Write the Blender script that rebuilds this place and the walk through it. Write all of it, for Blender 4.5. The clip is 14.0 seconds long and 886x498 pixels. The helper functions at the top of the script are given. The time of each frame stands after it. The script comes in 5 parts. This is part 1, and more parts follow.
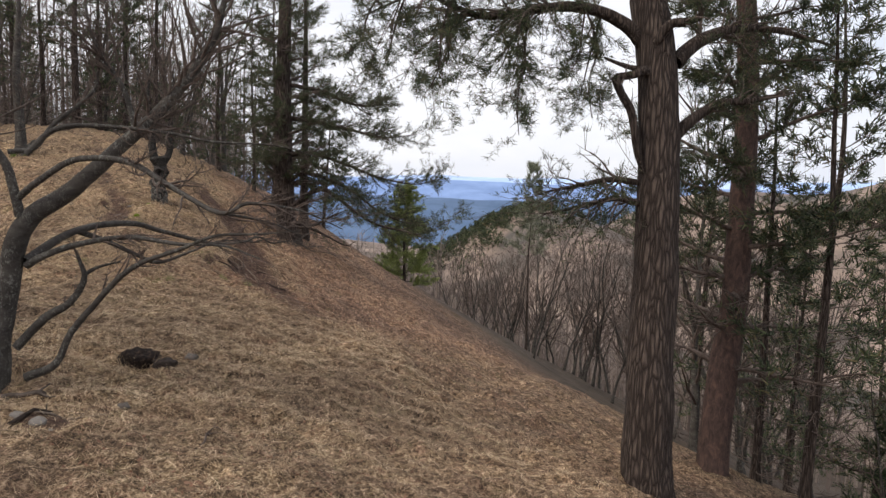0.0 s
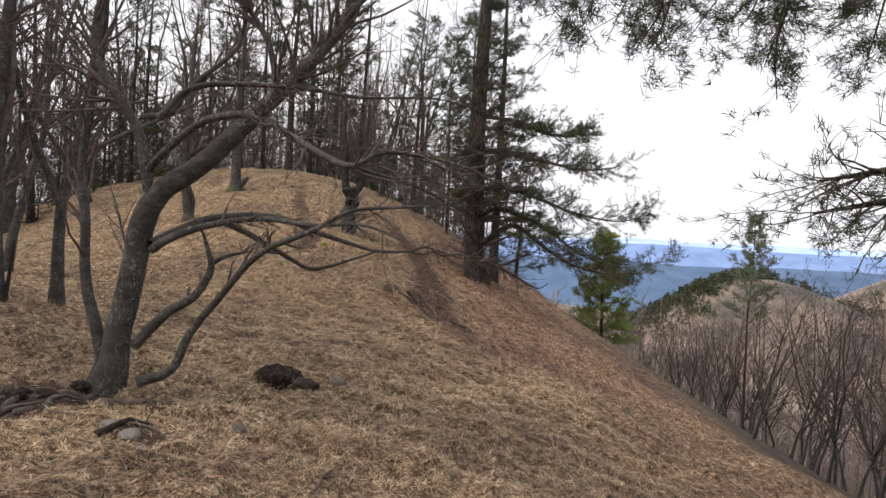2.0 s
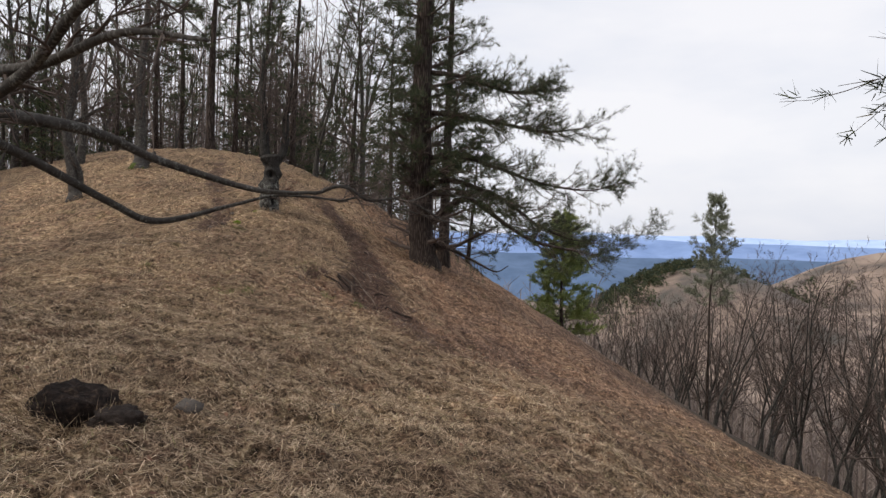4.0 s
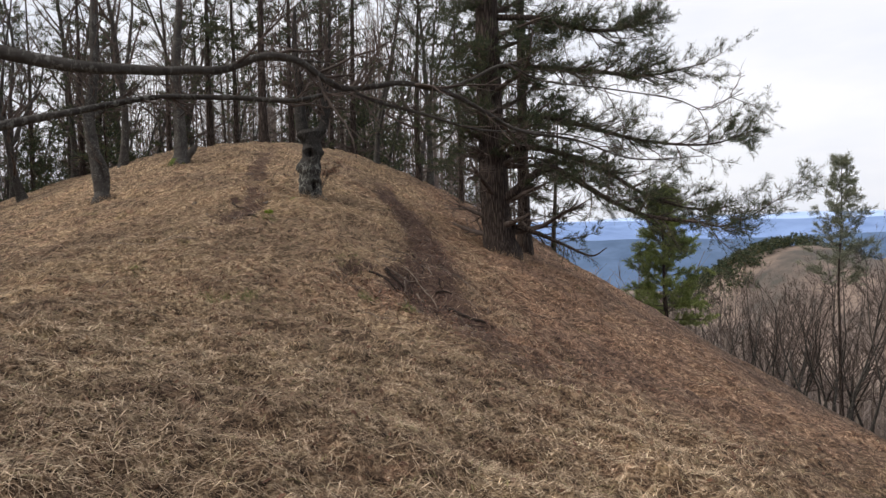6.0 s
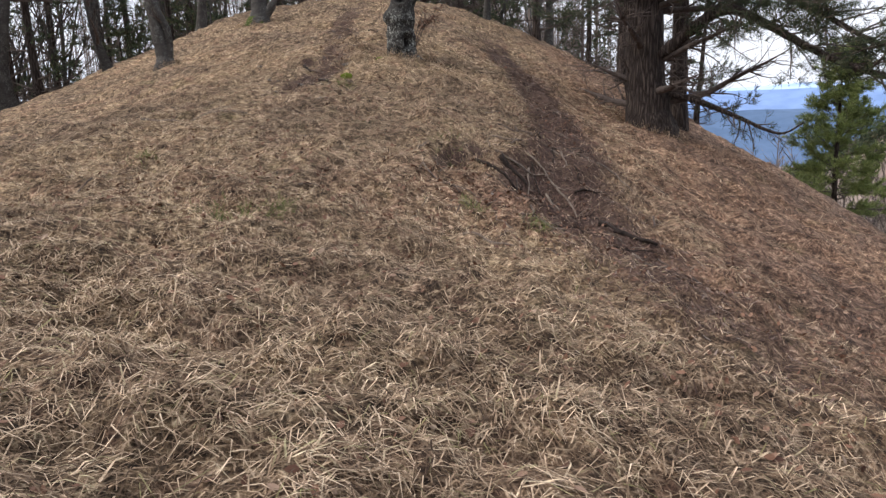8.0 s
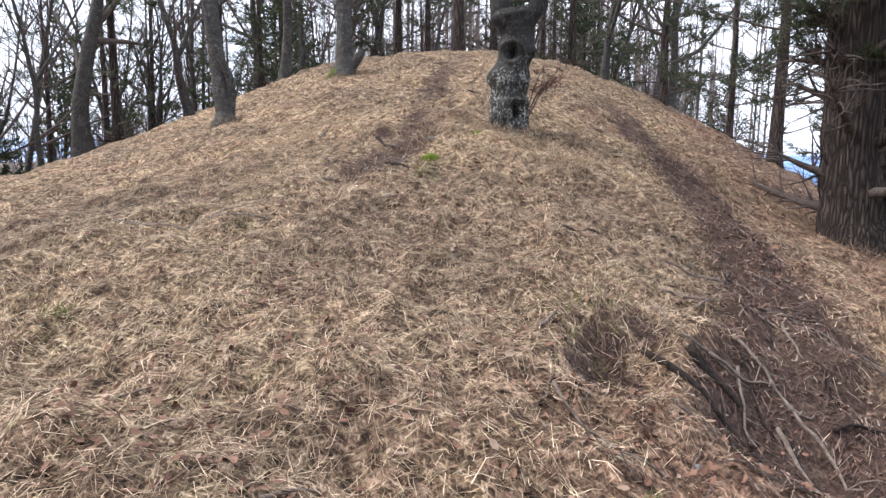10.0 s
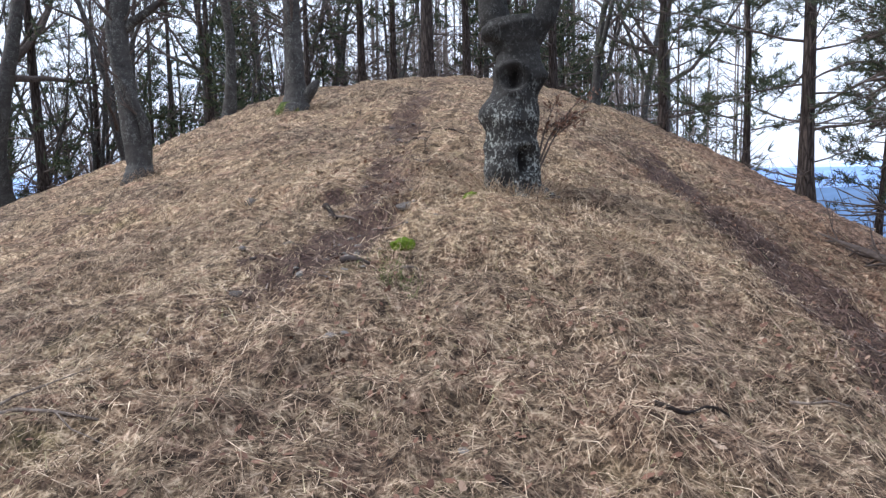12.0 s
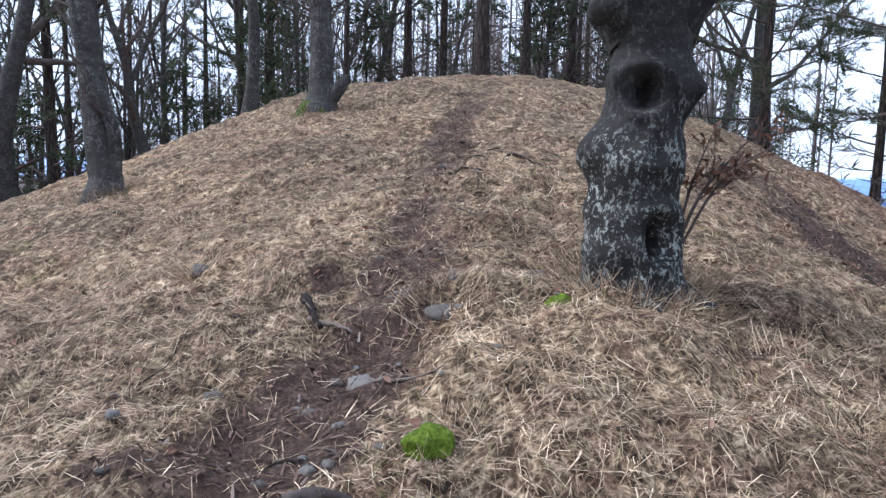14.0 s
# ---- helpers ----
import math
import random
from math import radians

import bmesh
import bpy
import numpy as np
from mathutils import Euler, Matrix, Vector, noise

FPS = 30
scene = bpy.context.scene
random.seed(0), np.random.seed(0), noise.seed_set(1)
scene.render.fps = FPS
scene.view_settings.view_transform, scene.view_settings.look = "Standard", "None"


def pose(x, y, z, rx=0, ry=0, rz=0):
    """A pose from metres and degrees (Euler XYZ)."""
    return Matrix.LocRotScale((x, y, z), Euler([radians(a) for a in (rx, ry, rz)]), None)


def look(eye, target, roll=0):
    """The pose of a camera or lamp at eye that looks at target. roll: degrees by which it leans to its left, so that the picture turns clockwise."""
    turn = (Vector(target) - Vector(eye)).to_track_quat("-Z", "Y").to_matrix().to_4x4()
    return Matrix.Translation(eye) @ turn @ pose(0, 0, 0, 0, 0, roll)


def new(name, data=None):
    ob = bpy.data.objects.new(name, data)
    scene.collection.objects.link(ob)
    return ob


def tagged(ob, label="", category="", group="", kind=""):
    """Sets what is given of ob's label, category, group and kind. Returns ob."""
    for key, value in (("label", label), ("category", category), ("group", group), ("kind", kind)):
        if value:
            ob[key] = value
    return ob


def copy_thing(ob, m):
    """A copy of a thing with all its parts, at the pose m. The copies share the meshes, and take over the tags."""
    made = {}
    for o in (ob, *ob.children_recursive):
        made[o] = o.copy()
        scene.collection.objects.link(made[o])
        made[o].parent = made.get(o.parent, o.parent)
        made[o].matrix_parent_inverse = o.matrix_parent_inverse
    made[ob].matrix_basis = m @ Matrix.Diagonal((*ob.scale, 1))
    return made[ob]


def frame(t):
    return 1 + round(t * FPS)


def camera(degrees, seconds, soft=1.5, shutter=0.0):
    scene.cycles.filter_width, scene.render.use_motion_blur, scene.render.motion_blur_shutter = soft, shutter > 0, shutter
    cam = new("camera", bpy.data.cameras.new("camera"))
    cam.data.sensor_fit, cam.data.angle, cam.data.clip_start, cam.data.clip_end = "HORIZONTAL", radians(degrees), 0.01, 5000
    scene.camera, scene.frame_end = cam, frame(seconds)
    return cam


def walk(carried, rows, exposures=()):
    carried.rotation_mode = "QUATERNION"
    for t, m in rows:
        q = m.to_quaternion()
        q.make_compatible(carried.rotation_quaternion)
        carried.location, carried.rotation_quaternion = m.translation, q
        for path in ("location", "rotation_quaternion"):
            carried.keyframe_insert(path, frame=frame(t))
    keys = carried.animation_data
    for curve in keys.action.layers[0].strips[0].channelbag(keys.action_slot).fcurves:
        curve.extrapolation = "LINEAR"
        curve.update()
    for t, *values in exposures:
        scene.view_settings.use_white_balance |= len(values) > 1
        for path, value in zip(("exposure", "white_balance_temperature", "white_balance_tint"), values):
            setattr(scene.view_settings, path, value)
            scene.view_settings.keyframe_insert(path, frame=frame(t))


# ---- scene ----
cam = camera(66.0, 14.0, soft=1.4)
PATH = [
    (0, (-0.053, -23.05, 0.747), (0.736, -21.222, 0.563), 1.7),
    (0.5, (0.128, -22.331, 0.46), (0.622, -20.402, 0.274), 8.6),
    (1, (0.365, -21.955, 0.187), (0.572, -19.979, -0.036), 8.5),
    (1.5, (0.615, -21.742, 0.077), (0.946, -19.771, 0.0), 2.2),
    (2, (0.687, -21.021, -0.034), (0.921, -19.035, -0.063), 3.2),
    (2.5, (0.696, -20.294, -0.233), (0.666, -18.295, -0.223), 3.1),
    (3, (0.798, -19.684, -0.3), (1.09, -17.706, -0.322), 2.7),
    (3.2, (0.835, -19.29, -0.349), (1.31, -17.347, -0.358), 2.8),
    (5.3, (1.966, -15.693, -0.858), (2.046, -13.696, -0.923), 0.4),
    (5.5, (1.924, -15.35, -0.881), (1.98, -13.351, -0.944), 0.4),
    (6, (1.937, -14.522, -0.828), (2.084, -12.528, -0.878), -1.3),
    (6.5, (2.01, -13.854, -0.805), (2.198, -11.863, -0.85), -2.6),
    (7, (1.897, -12.928, -0.853), (1.992, -10.932, -0.933), 0.2),
    (7.2, (1.876, -12.63, -0.854), (1.903, -10.637, -1.018), 0.7),
    (9.3, (1.498, -9.193, -0.648), (1.13, -7.288, -1.134), -2.2),
    (9.5, (1.398, -8.892, -0.501), (1.006, -6.971, -0.896), 0.8),
    (10, (1.271, -8.23, -0.348), (0.848, -6.294, -0.618), 1.1),
    (10.5, (1.081, -7.662, -0.207), (0.606, -5.732, -0.428), 0.8),
    (11, (0.856, -7.08, -0.044), (0.369, -5.149, -0.226), 2.1),
    (11.5, (0.79, -6.427, 0.038), (0.349, -4.486, -0.152), -1.3),
    (12, (0.666, -5.721, 0.054), (0.315, -3.762, -0.146), -1.0),
    (12.5, (0.637, -5.172, 0.136), (0.362, -3.201, -0.063), 0.5),
    (13, (0.499, -4.596, 0.295), (0.088, -2.653, 0.059), 0.2),
    (13.5, (0.243, -3.959, 0.403), (-0.226, -2.026, 0.193), 3.2),
    (14, (0.117, -3.283, 0.473), (-0.354, -1.351, 0.26), 1.5),
]
walk(cam, [(t, look(eye, target, roll)) for t, eye, target, roll in PATH], [(0, 0.15, 7000, 12), (0.5, 0.45, 7100, 12), (1.5, 0.45, 7100, 12), (2.5, 0.1, 7000, 12), (3.2, -0.02, 7000, 12), (5.3, -0.04, 6900, 12), (6.5, 0.14, 7000, 12), (7.2, 0.1, 6800, 12), (9.3, 1.12, 6300, 12), (10.5, 0.95, 6050, 11), (12, 0.76, 5750, 10), (14, 0.72, 5400, 10)])

from functools import reduce
# ------------------------------------------------------------------ world and light
SUN_TURN, SUN_HIGH = radians(262), radians(45)
world = bpy.data.worlds.new("overcast_sky")
scene.world = world
world.use_nodes = True
wn, wl = world.node_tree.nodes, world.node_tree.links
wn.clear()
w_out = wn.new("ShaderNodeOutputWorld")
w_bg = wn.new("ShaderNodeBackground")
w_sky = wn.new("ShaderNodeTexSky")
w_sky.sky_type, w_sky.sun_disc = "NISHITA", False
w_sky.sun_elevation, w_sky.sun_rotation = SUN_HIGH, SUN_TURN
w_sky.air_density, w_sky.dust_density = 1.0, 4.0
w_co = wn.new("ShaderNodeTexCoord")
w_map = wn.new("ShaderNodeMapping")
w_map.inputs["Scale"].default_value = (1.0, 1.0, 3.2)
w_noise = wn.new("ShaderNodeTexNoise")
w_noise.inputs["Scale"].default_value, w_noise.inputs["Detail"].default_value = 1.7, 6
w_noise.inputs["Roughness"].default_value = 0.52
w_ramp = wn.new("ShaderNodeValToRGB")
w_ramp.color_ramp.elements[0].position, w_ramp.color_ramp.elements[0].color = 0.34, (7.7, 8.6, 10.3, 1)
w_ramp.color_ramp.elements[1].position, w_ramp.color_ramp.elements[1].color = 0.62, (10.2, 10.7, 11.7, 1)
w_mix = wn.new("ShaderNodeMixRGB")
w_mix.inputs[0].default_value = 0.86
wl.new(w_co.outputs["Generated"], w_map.inputs["Vector"])
wl.new(w_map.outputs["Vector"], w_noise.inputs["Vector"])
wl.new(w_noise.outputs["Fac"], w_ramp.inputs["Fac"])
wl.new(w_sky.outputs["Color"], w_mix.inputs[1])
wl.new(w_ramp.outputs["Color"], w_mix.inputs[2])
wl.new(w_mix.outputs["Color"], w_bg.inputs["Color"])
w_bg.inputs["Strength"].default_value = 0.1
wl.new(w_bg.outputs["Background"], w_out.inputs["Surface"])

sun = new("sun", bpy.data.lights.new("sun", "SUN"))
sun.data.energy, sun.data.angle, sun.data.color = 2.3, radians(25), (1.0, 0.95, 0.88)
sun.matrix_world = look((0, 0, 30), Vector((0, 0, 30)) - Vector((math.sin(SUN_TURN) * math.cos(SUN_HIGH), math.cos(SUN_TURN) * math.cos(SUN_HIGH), math.sin(SUN_HIGH))))


# ------------------------------------------------------------------ materials
def material(name, rough=0.85):
    m = bpy.data.materials.new(name)
    m.use_nodes = True
    b = m.node_tree.nodes["Principled BSDF"]
    b.inputs["Roughness"].default_value = rough
    b.inputs["Specular IOR Level"].default_value = 0.25
    return m, m.node_tree.nodes, m.node_tree.links, b


def ramp(n, stops):
    r = n.new("ShaderNodeValToRGB")
    e = r.color_ramp.elements
    while len(e) < len(stops):
        e.new(0.5)
    for i, (p, c) in enumerate(stops):
        e[i].position, e[i].color = p, (*c, 1)
    return r


def coords(n, l, scale=(1, 1, 1), kind="Object"):
    c = n.new("ShaderNodeTexCoord")
    m = n.new("ShaderNodeMapping")
    m.inputs["Scale"].default_value = scale
    l.new(c.outputs[kind], m.inputs["Vector"])
    return m.outputs["Vector"]


def noise_tex(n, l, vec, scale, detail=6, rough=0.55, warp=0.0):
    t = n.new("ShaderNodeTexNoise")
    t.inputs["Scale"].default_value, t.inputs["Detail"].default_value = scale, detail
    t.inputs["Roughness"].default_value, t.inputs["Distortion"].default_value = rough, warp
    l.new(vec, t.inputs["Vector"])
    return t.outputs["Fac"]


def mixed(n, l, fac, a, b, kind="MIX"):
    m = n.new("ShaderNodeMixRGB")
    m.blend_type = kind
    for s, v in zip(m.inputs, (fac, a, b)):
        if isinstance(v, (int, float)):
            s.default_value = v
        elif isinstance(v, tuple):
            s.default_value = (*v, 1)
        else:
            l.new(v, s)
    return m.outputs["Color"]


def bumped(n, l, b, height, strength, distance):
    u = n.new("ShaderNodeBump")
    u.inputs["Strength"].default_value, u.inputs["Distance"].default_value = strength, distance
    l.new(height, u.inputs["Height"])
    l.new(u.outputs["Normal"], b.inputs["Normal"])


def streaks(n, l, long=11, thin=75):
    """Crossing strands, as of matted straw."""
    outs = []
    for turn in (0.35, 1.35, 2.45):
        c = n.new("ShaderNodeTexCoord")
        m = n.new("ShaderNodeMapping")
        m.vector_type = "TEXTURE"
        m.inputs["Rotation"].default_value = (0, 0, turn)
        m.inputs["Scale"].default_value = (1 / thin, 1 / long, 1 / 30)
        l.new(c.outputs["Object"], m.inputs["Vector"])
        outs.append(noise_tex(n, l, m.outputs["Vector"], 1.0, 4, 0.6, 0.5))
    return mixed(n, l, 1.0, mixed(n, l, 1.0, outs[0], outs[1], "LIGHTEN"), outs[2], "LIGHTEN")


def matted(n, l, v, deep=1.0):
    """Mottling at three sizes: painted dark for shade between tussocks, pale for mats on them."""
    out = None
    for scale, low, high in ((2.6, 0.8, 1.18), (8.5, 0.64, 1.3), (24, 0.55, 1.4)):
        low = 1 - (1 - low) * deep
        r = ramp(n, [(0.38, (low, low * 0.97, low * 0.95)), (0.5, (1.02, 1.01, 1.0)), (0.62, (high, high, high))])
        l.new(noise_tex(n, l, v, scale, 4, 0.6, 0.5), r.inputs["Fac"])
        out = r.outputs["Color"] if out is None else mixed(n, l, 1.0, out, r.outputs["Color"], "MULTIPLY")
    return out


def ground_material():
    m, n, l, b = material("dry_grass_ground", 0.95)
    v = coords(n, l)
    grit = noise_tex(n, l, v, 38, 8, 0.7, 0.6)
    clump = noise_tex(n, l, v, 11, 5, 0.6, 0.4)
    fine = mixed(n, l, 0.3, streaks(n, l), clump)
    mid = noise_tex(n, l, v, 5.5, 6, 0.62, 0.3)
    wide = noise_tex(n, l, v, 0.55, 4, 0.55)
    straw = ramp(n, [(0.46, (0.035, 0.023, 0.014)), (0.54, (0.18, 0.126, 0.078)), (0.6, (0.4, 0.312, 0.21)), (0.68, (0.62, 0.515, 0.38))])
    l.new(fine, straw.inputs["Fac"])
    leaf = ramp(n, [(0.47, (0.06, 0.032, 0.022)), (0.56, (0.205, 0.124, 0.088)), (0.66, (0.42, 0.29, 0.21))])
    l.new(fine, leaf.inputs["Fac"])
    soil = ramp(n, [(0.36, (0.01, 0.006, 0.005)), (0.52, (0.065, 0.037, 0.03)), (0.66, (0.135, 0.082, 0.066)), (0.8, (0.25, 0.19, 0.16))])
    l.new(grit, soil.inputs["Fac"])
    pick = ramp(n, [(0.5, (0, 0, 0)), (0.66, (0.75, 0.75, 0.75))])
    l.new(mid, pick.inputs["Fac"])
    c = mixed(n, l, pick.outputs["Color"], straw.outputs["Color"], leaf.outputs["Color"])
    under = n.new("ShaderNodeAttribute")
    under.attribute_name = "leafy"
    c = mixed(n, l, under.outputs["Fac"], c, leaf.outputs["Color"])
    rusty = ramp(n, [(0.5, (0, 0, 0)), (0.66, (0.48, 0.48, 0.48))])
    l.new(noise_tex(n, l, v, 1.15, 5, 0.65, 0.5), rusty.inputs["Fac"])
    c = mixed(n, l, rusty.outputs["Color"], c, leaf.outputs["Color"])
    green = ramp(n, [(0.62, (0, 0, 0)), (0.78, (0.35, 0.35, 0.35))])
    l.new(noise_tex(n, l, v, 1.9, 3, 0.5), green.inputs["Fac"])
    c = mixed(n, l, green.outputs["Color"], c, (0.1, 0.11, 0.035))
    tone = ramp(n, [(0.35, (0.72, 0.7, 0.7)), (0.65, (1.12, 1.08, 1.0))])
    l.new(wide, tone.inputs["Fac"])
    c = mixed(n, l, 1.0, c, tone.outputs["Color"], "MULTIPLY")
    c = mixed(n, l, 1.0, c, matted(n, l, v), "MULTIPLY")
    a = n.new("ShaderNodeAttribute")
    a.attribute_name = "soil"
    edge = n.new("ShaderNodeMath")
    edge.operation = "MULTIPLY_ADD"
    l.new(mixed(n, l, 0.5, mid, noise_tex(n, l, v, 2.2, 5, 0.65, 0.8)), edge.inputs[0])
    edge.inputs[1].default_value = 1.0
    l.new(a.outputs["Fac"], edge.inputs[2])
    cut = ramp(n, [(0.95, (0, 0, 0)), (1.0, (1, 1, 1))])
    sub = n.new("ShaderNodeMath")
    sub.operation, sub.inputs[1].default_value = "SUBTRACT", 0.05
    l.new(edge.outputs[0], sub.inputs[0])
    cut.color_ramp.elements[0].position = 0.78
    cut.color_ramp.elements[1].position, cut.color_ramp.elements[1].color = 1.0, (0.85, 0.85, 0.85, 1)
    l.new(sub.outputs[0], cut.inputs["Fac"])
    c = mixed(n, l, cut.outputs["Color"], c, soil.outputs["Color"])
    w = n.new("ShaderNodeAttribute")
    w.attribute_name = "woods"
    floor_c = ramp(n, [(0.3, (0.03, 0.024, 0.02)), (0.6, (0.1, 0.075, 0.055)), (0.8, (0.16, 0.12, 0.085))])
    l.new(noise_tex(n, l, v, 0.5, 10, 0.75), floor_c.inputs["Fac"])
    c = mixed(n, l, w.outputs["Fac"], c, floor_c.outputs["Color"])
    far = n.new("ShaderNodeAttribute")
    far.attribute_name = "hill"
    hill_c = ramp(n, [(0.38, (0.075, 0.07, 0.062)), (0.46, (0.15, 0.118, 0.1)), (0.56, (0.25, 0.19, 0.155)), (0.68, (0.33, 0.27, 0.22))])
    l.new(noise_tex(n, l, v, 0.02, 10, 0.62, 0.4), hill_c.inputs["Fac"])
    c = mixed(n, l, far.outputs["Fac"], c, hill_c.outputs["Color"])
    l.new(c, b.inputs["Base Color"])
    bumped(n, l, b, mixed(n, l, 0.4, fine, grit), 1.0, 0.05)
    return m


def straw_material():
    m, n, l, b = material("straw", 0.8)
    g = n.new("ShaderNodeNewGeometry")
    r = ramp(n, [(0.0, (0.06, 0.04, 0.028)), (0.25, (0.21, 0.15, 0.103)), (0.6, (0.41, 0.318, 0.225)), (0.9, (0.68, 0.575, 0.435)), (1.0, (0.22, 0.22, 0.1))])
    l.new(g.outputs["Random Per Island"], r.inputs["Fac"])
    v = coords(n, l)
    tone = ramp(n, [(0.35, (0.7, 0.64, 0.6)), (0.65, (1.1, 1.06, 1.0))])
    l.new(noise_tex(n, l, v, 0.55, 4, 0.55), tone.inputs["Fac"])
    c = mixed(n, l, 1.0, r.outputs["Color"], tone.outputs["Color"], "MULTIPLY")
    # the same painted gaps on the blades, less deep
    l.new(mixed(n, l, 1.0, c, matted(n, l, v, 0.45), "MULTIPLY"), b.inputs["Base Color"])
    b.inputs["Transmission Weight"].default_value = 0.0
    return m


def island_material(name, stops, rough=0.8, thin=0.0):
    m, n, l, b = material(name, rough)
    g = n.new("ShaderNodeNewGeometry")
    r = ramp(n, stops)
    l.new(g.outputs["Random Per Island"], r.inputs["Fac"])
    l.new(r.outputs["Color"], b.inputs["Base Color"])
    if thin:
        t = n.new("ShaderNodeBsdfTranslucent")
        l.new(r.outputs["Color"], t.inputs["Color"])
        x = n.new("ShaderNodeMixShader")
        x.inputs[0].default_value = thin
        l.new(b.outputs[0], x.inputs[1])
        l.new(t.outputs[0], x.inputs[2])
        l.new(x.outputs[0], n["Material Output"].inputs["Surface"])
    return m


def pine_bark_material():
    m, n, l, b = material("pine_bark", 0.95)
    v = coords(n, l, (1, 1, 0.12))
    vor = n.new("ShaderNodeTexVoronoi")
    vor.feature = "DISTANCE_TO_EDGE"
    vor.inputs["Scale"].default_value = 19
    wob = n.new("ShaderNodeVectorMath")
    wob.operation = "MULTIPLY_ADD"
    nz = n.new("ShaderNodeTexNoise")
    nz.inputs["Scale"].default_value = 9
    l.new(v, nz.inputs["Vector"])
    l.new(nz.outputs["Color"], wob.inputs[0])
    wob.inputs[1].default_value = (0.1, 0.1, 0.1)
    l.new(v, wob.inputs[2])
    l.new(wob.outputs[0], vor.inputs["Vector"])
    crack = ramp(n, [(0.0, (0, 0, 0)), (0.3, (1, 1, 1))])
    l.new(vor.outputs["Distance"], crack.inputs["Fac"])
    fine = noise_tex(n, l, v, 45, 8, 0.7)
    plate = ramp(n, [(0.3, (0.045, 0.033, 0.028)), (0.55, (0.1, 0.076, 0.064)), (0.8, (0.17, 0.14, 0.122))])
    l.new(fine, plate.inputs["Fac"])
    c = mixed(n, l, crack.outputs["Color"], (0.02, 0.014, 0.012), plate.outputs["Color"])
    l.new(c, b.inputs["Base Color"])
    h = mixed(n, l, 0.3, crack.outputs["Color"], fine)
    bumped(n, l, b, h, 1.0, 0.035)
    return m


def red_bark_material():
    m, n, l, b = material("red_pine_bark", 0.9)
    v = coords(n, l, (1, 1, 0.4))
    fine = noise_tex(n, l, v, 14, 8, 0.7, 0.5)
    r = ramp(n, [(0.3, (0.025, 0.018, 0.016)), (0.55, (0.085, 0.054, 0.046)), (0.75, (0.16, 0.092, 0.074))])
    l.new(fine, r.inputs["Fac"])
    l.new(r.outputs["Color"], b.inputs["Base Color"])
    bumped(n, l, b, fine, 0.9, 0.03)
    return m


def beech_bark_material(name, dark, lichen, belt=False):
    """belt: white lichen keeps to the lower metre of the trunk."""
    m, n, l, b = material(name, 0.85)
    v = coords(n, l)
    fine = noise_tex(n, l, v, 30, 8, 0.65)
    wide = noise_tex(n, l, coords(n, l, (1, 1, 2.2)), 3.0, 5, 0.6, 0.8)
    base = ramp(n, [(0.3, tuple(x * dark * 0.45 for x in (0.2, 0.175, 0.155))), (0.55, tuple(x * dark for x in (0.2, 0.178, 0.16))), (0.75, tuple(x * dark * 1.5 for x in (0.2, 0.185, 0.165)))])
    l.new(wide, base.inputs["Fac"])
    c = mixed(n, l, 1.0, base.outputs["Color"], mixed(n, l, 0.75, (1, 1, 1), fine), "MULTIPLY")
    spots = ramp(n, [(0.525, (0, 0, 0)), (0.57, (1, 1, 1))])
    small = noise_tex(n, l, coords(n, l, (1, 1, 0.7)), 62, 4, 0.65, 0.6)
    large = noise_tex(n, l, coords(n, l, (1, 1, 0.55)), 19, 5, 0.7, 0.9)
    l.new(mixed(n, l, 0.5, small, large), spots.inputs["Fac"])
    amount = ramp(n, [(0.36, (0, 0, 0)), (0.54, (lichen, lichen, lichen))])
    l.new(noise_tex(n, l, v, 2.4, 3, 0.5), amount.inputs["Fac"])
    f = mixed(n, l, 1.0, spots.outputs["Color"], amount.outputs["Color"], "MULTIPLY")
    if belt:
        part_z = n.new("ShaderNodeSeparateXYZ")
        l.new(v, part_z.inputs[0])
        bands = ramp(n, [(0.08, (0.35, 0.35, 0.35)), (0.25, (1, 1, 1)), (0.72, (1, 1, 1)), (0.9, (0.14, 0.14, 0.14))])
        uneven = n.new("ShaderNodeMath")
        uneven.operation, uneven.inputs[1].default_value = "MULTIPLY_ADD", 0.9
        l.new(noise_tex(n, l, v, 4.5, 5, 0.6), uneven.inputs[0])
        lowered = n.new("ShaderNodeMath")
        lowered.operation, lowered.inputs[1].default_value = "SUBTRACT", 0.45
        l.new(part_z.outputs["Z"], lowered.inputs[0])
        l.new(lowered.outputs[0], uneven.inputs[2])
        l.new(uneven.outputs[0], bands.inputs["Fac"])
        f = mixed(n, l, 1.0, spots.outputs["Color"], bands.outputs["Color"], "MULTIPLY")
        f = mixed(n, l, 1.0, f, mixed(n, l, 0.5, (1, 1, 1), amount.outputs["Color"]), "MULTIPLY")
    c = mixed(n, l, f, c, mixed(n, l, fine, (0.2, 0.2, 0.175), (0.5, 0.51, 0.47)))
    l.new(c, b.inputs["Base Color"])
    bumped(n, l, b, mixed(n, l, 0.5, fine, wide), 0.8, 0.025)
    return m


def noisy_material(name, stops, scale, rough=0.9, bump=0.6, dist=0.02, stretch=(1, 1, 1)):
    m, n, l, b = material(name, rough)
    f = noise_tex(n, l, coords(n, l, stretch), scale, 8, 0.65)
    r = ramp(n, stops)
    l.new(f, r.inputs["Fac"])
    l.new(r.outputs["Color"], b.inputs["Base Color"])
    bumped(n, l, b, f, bump, dist)
    return m


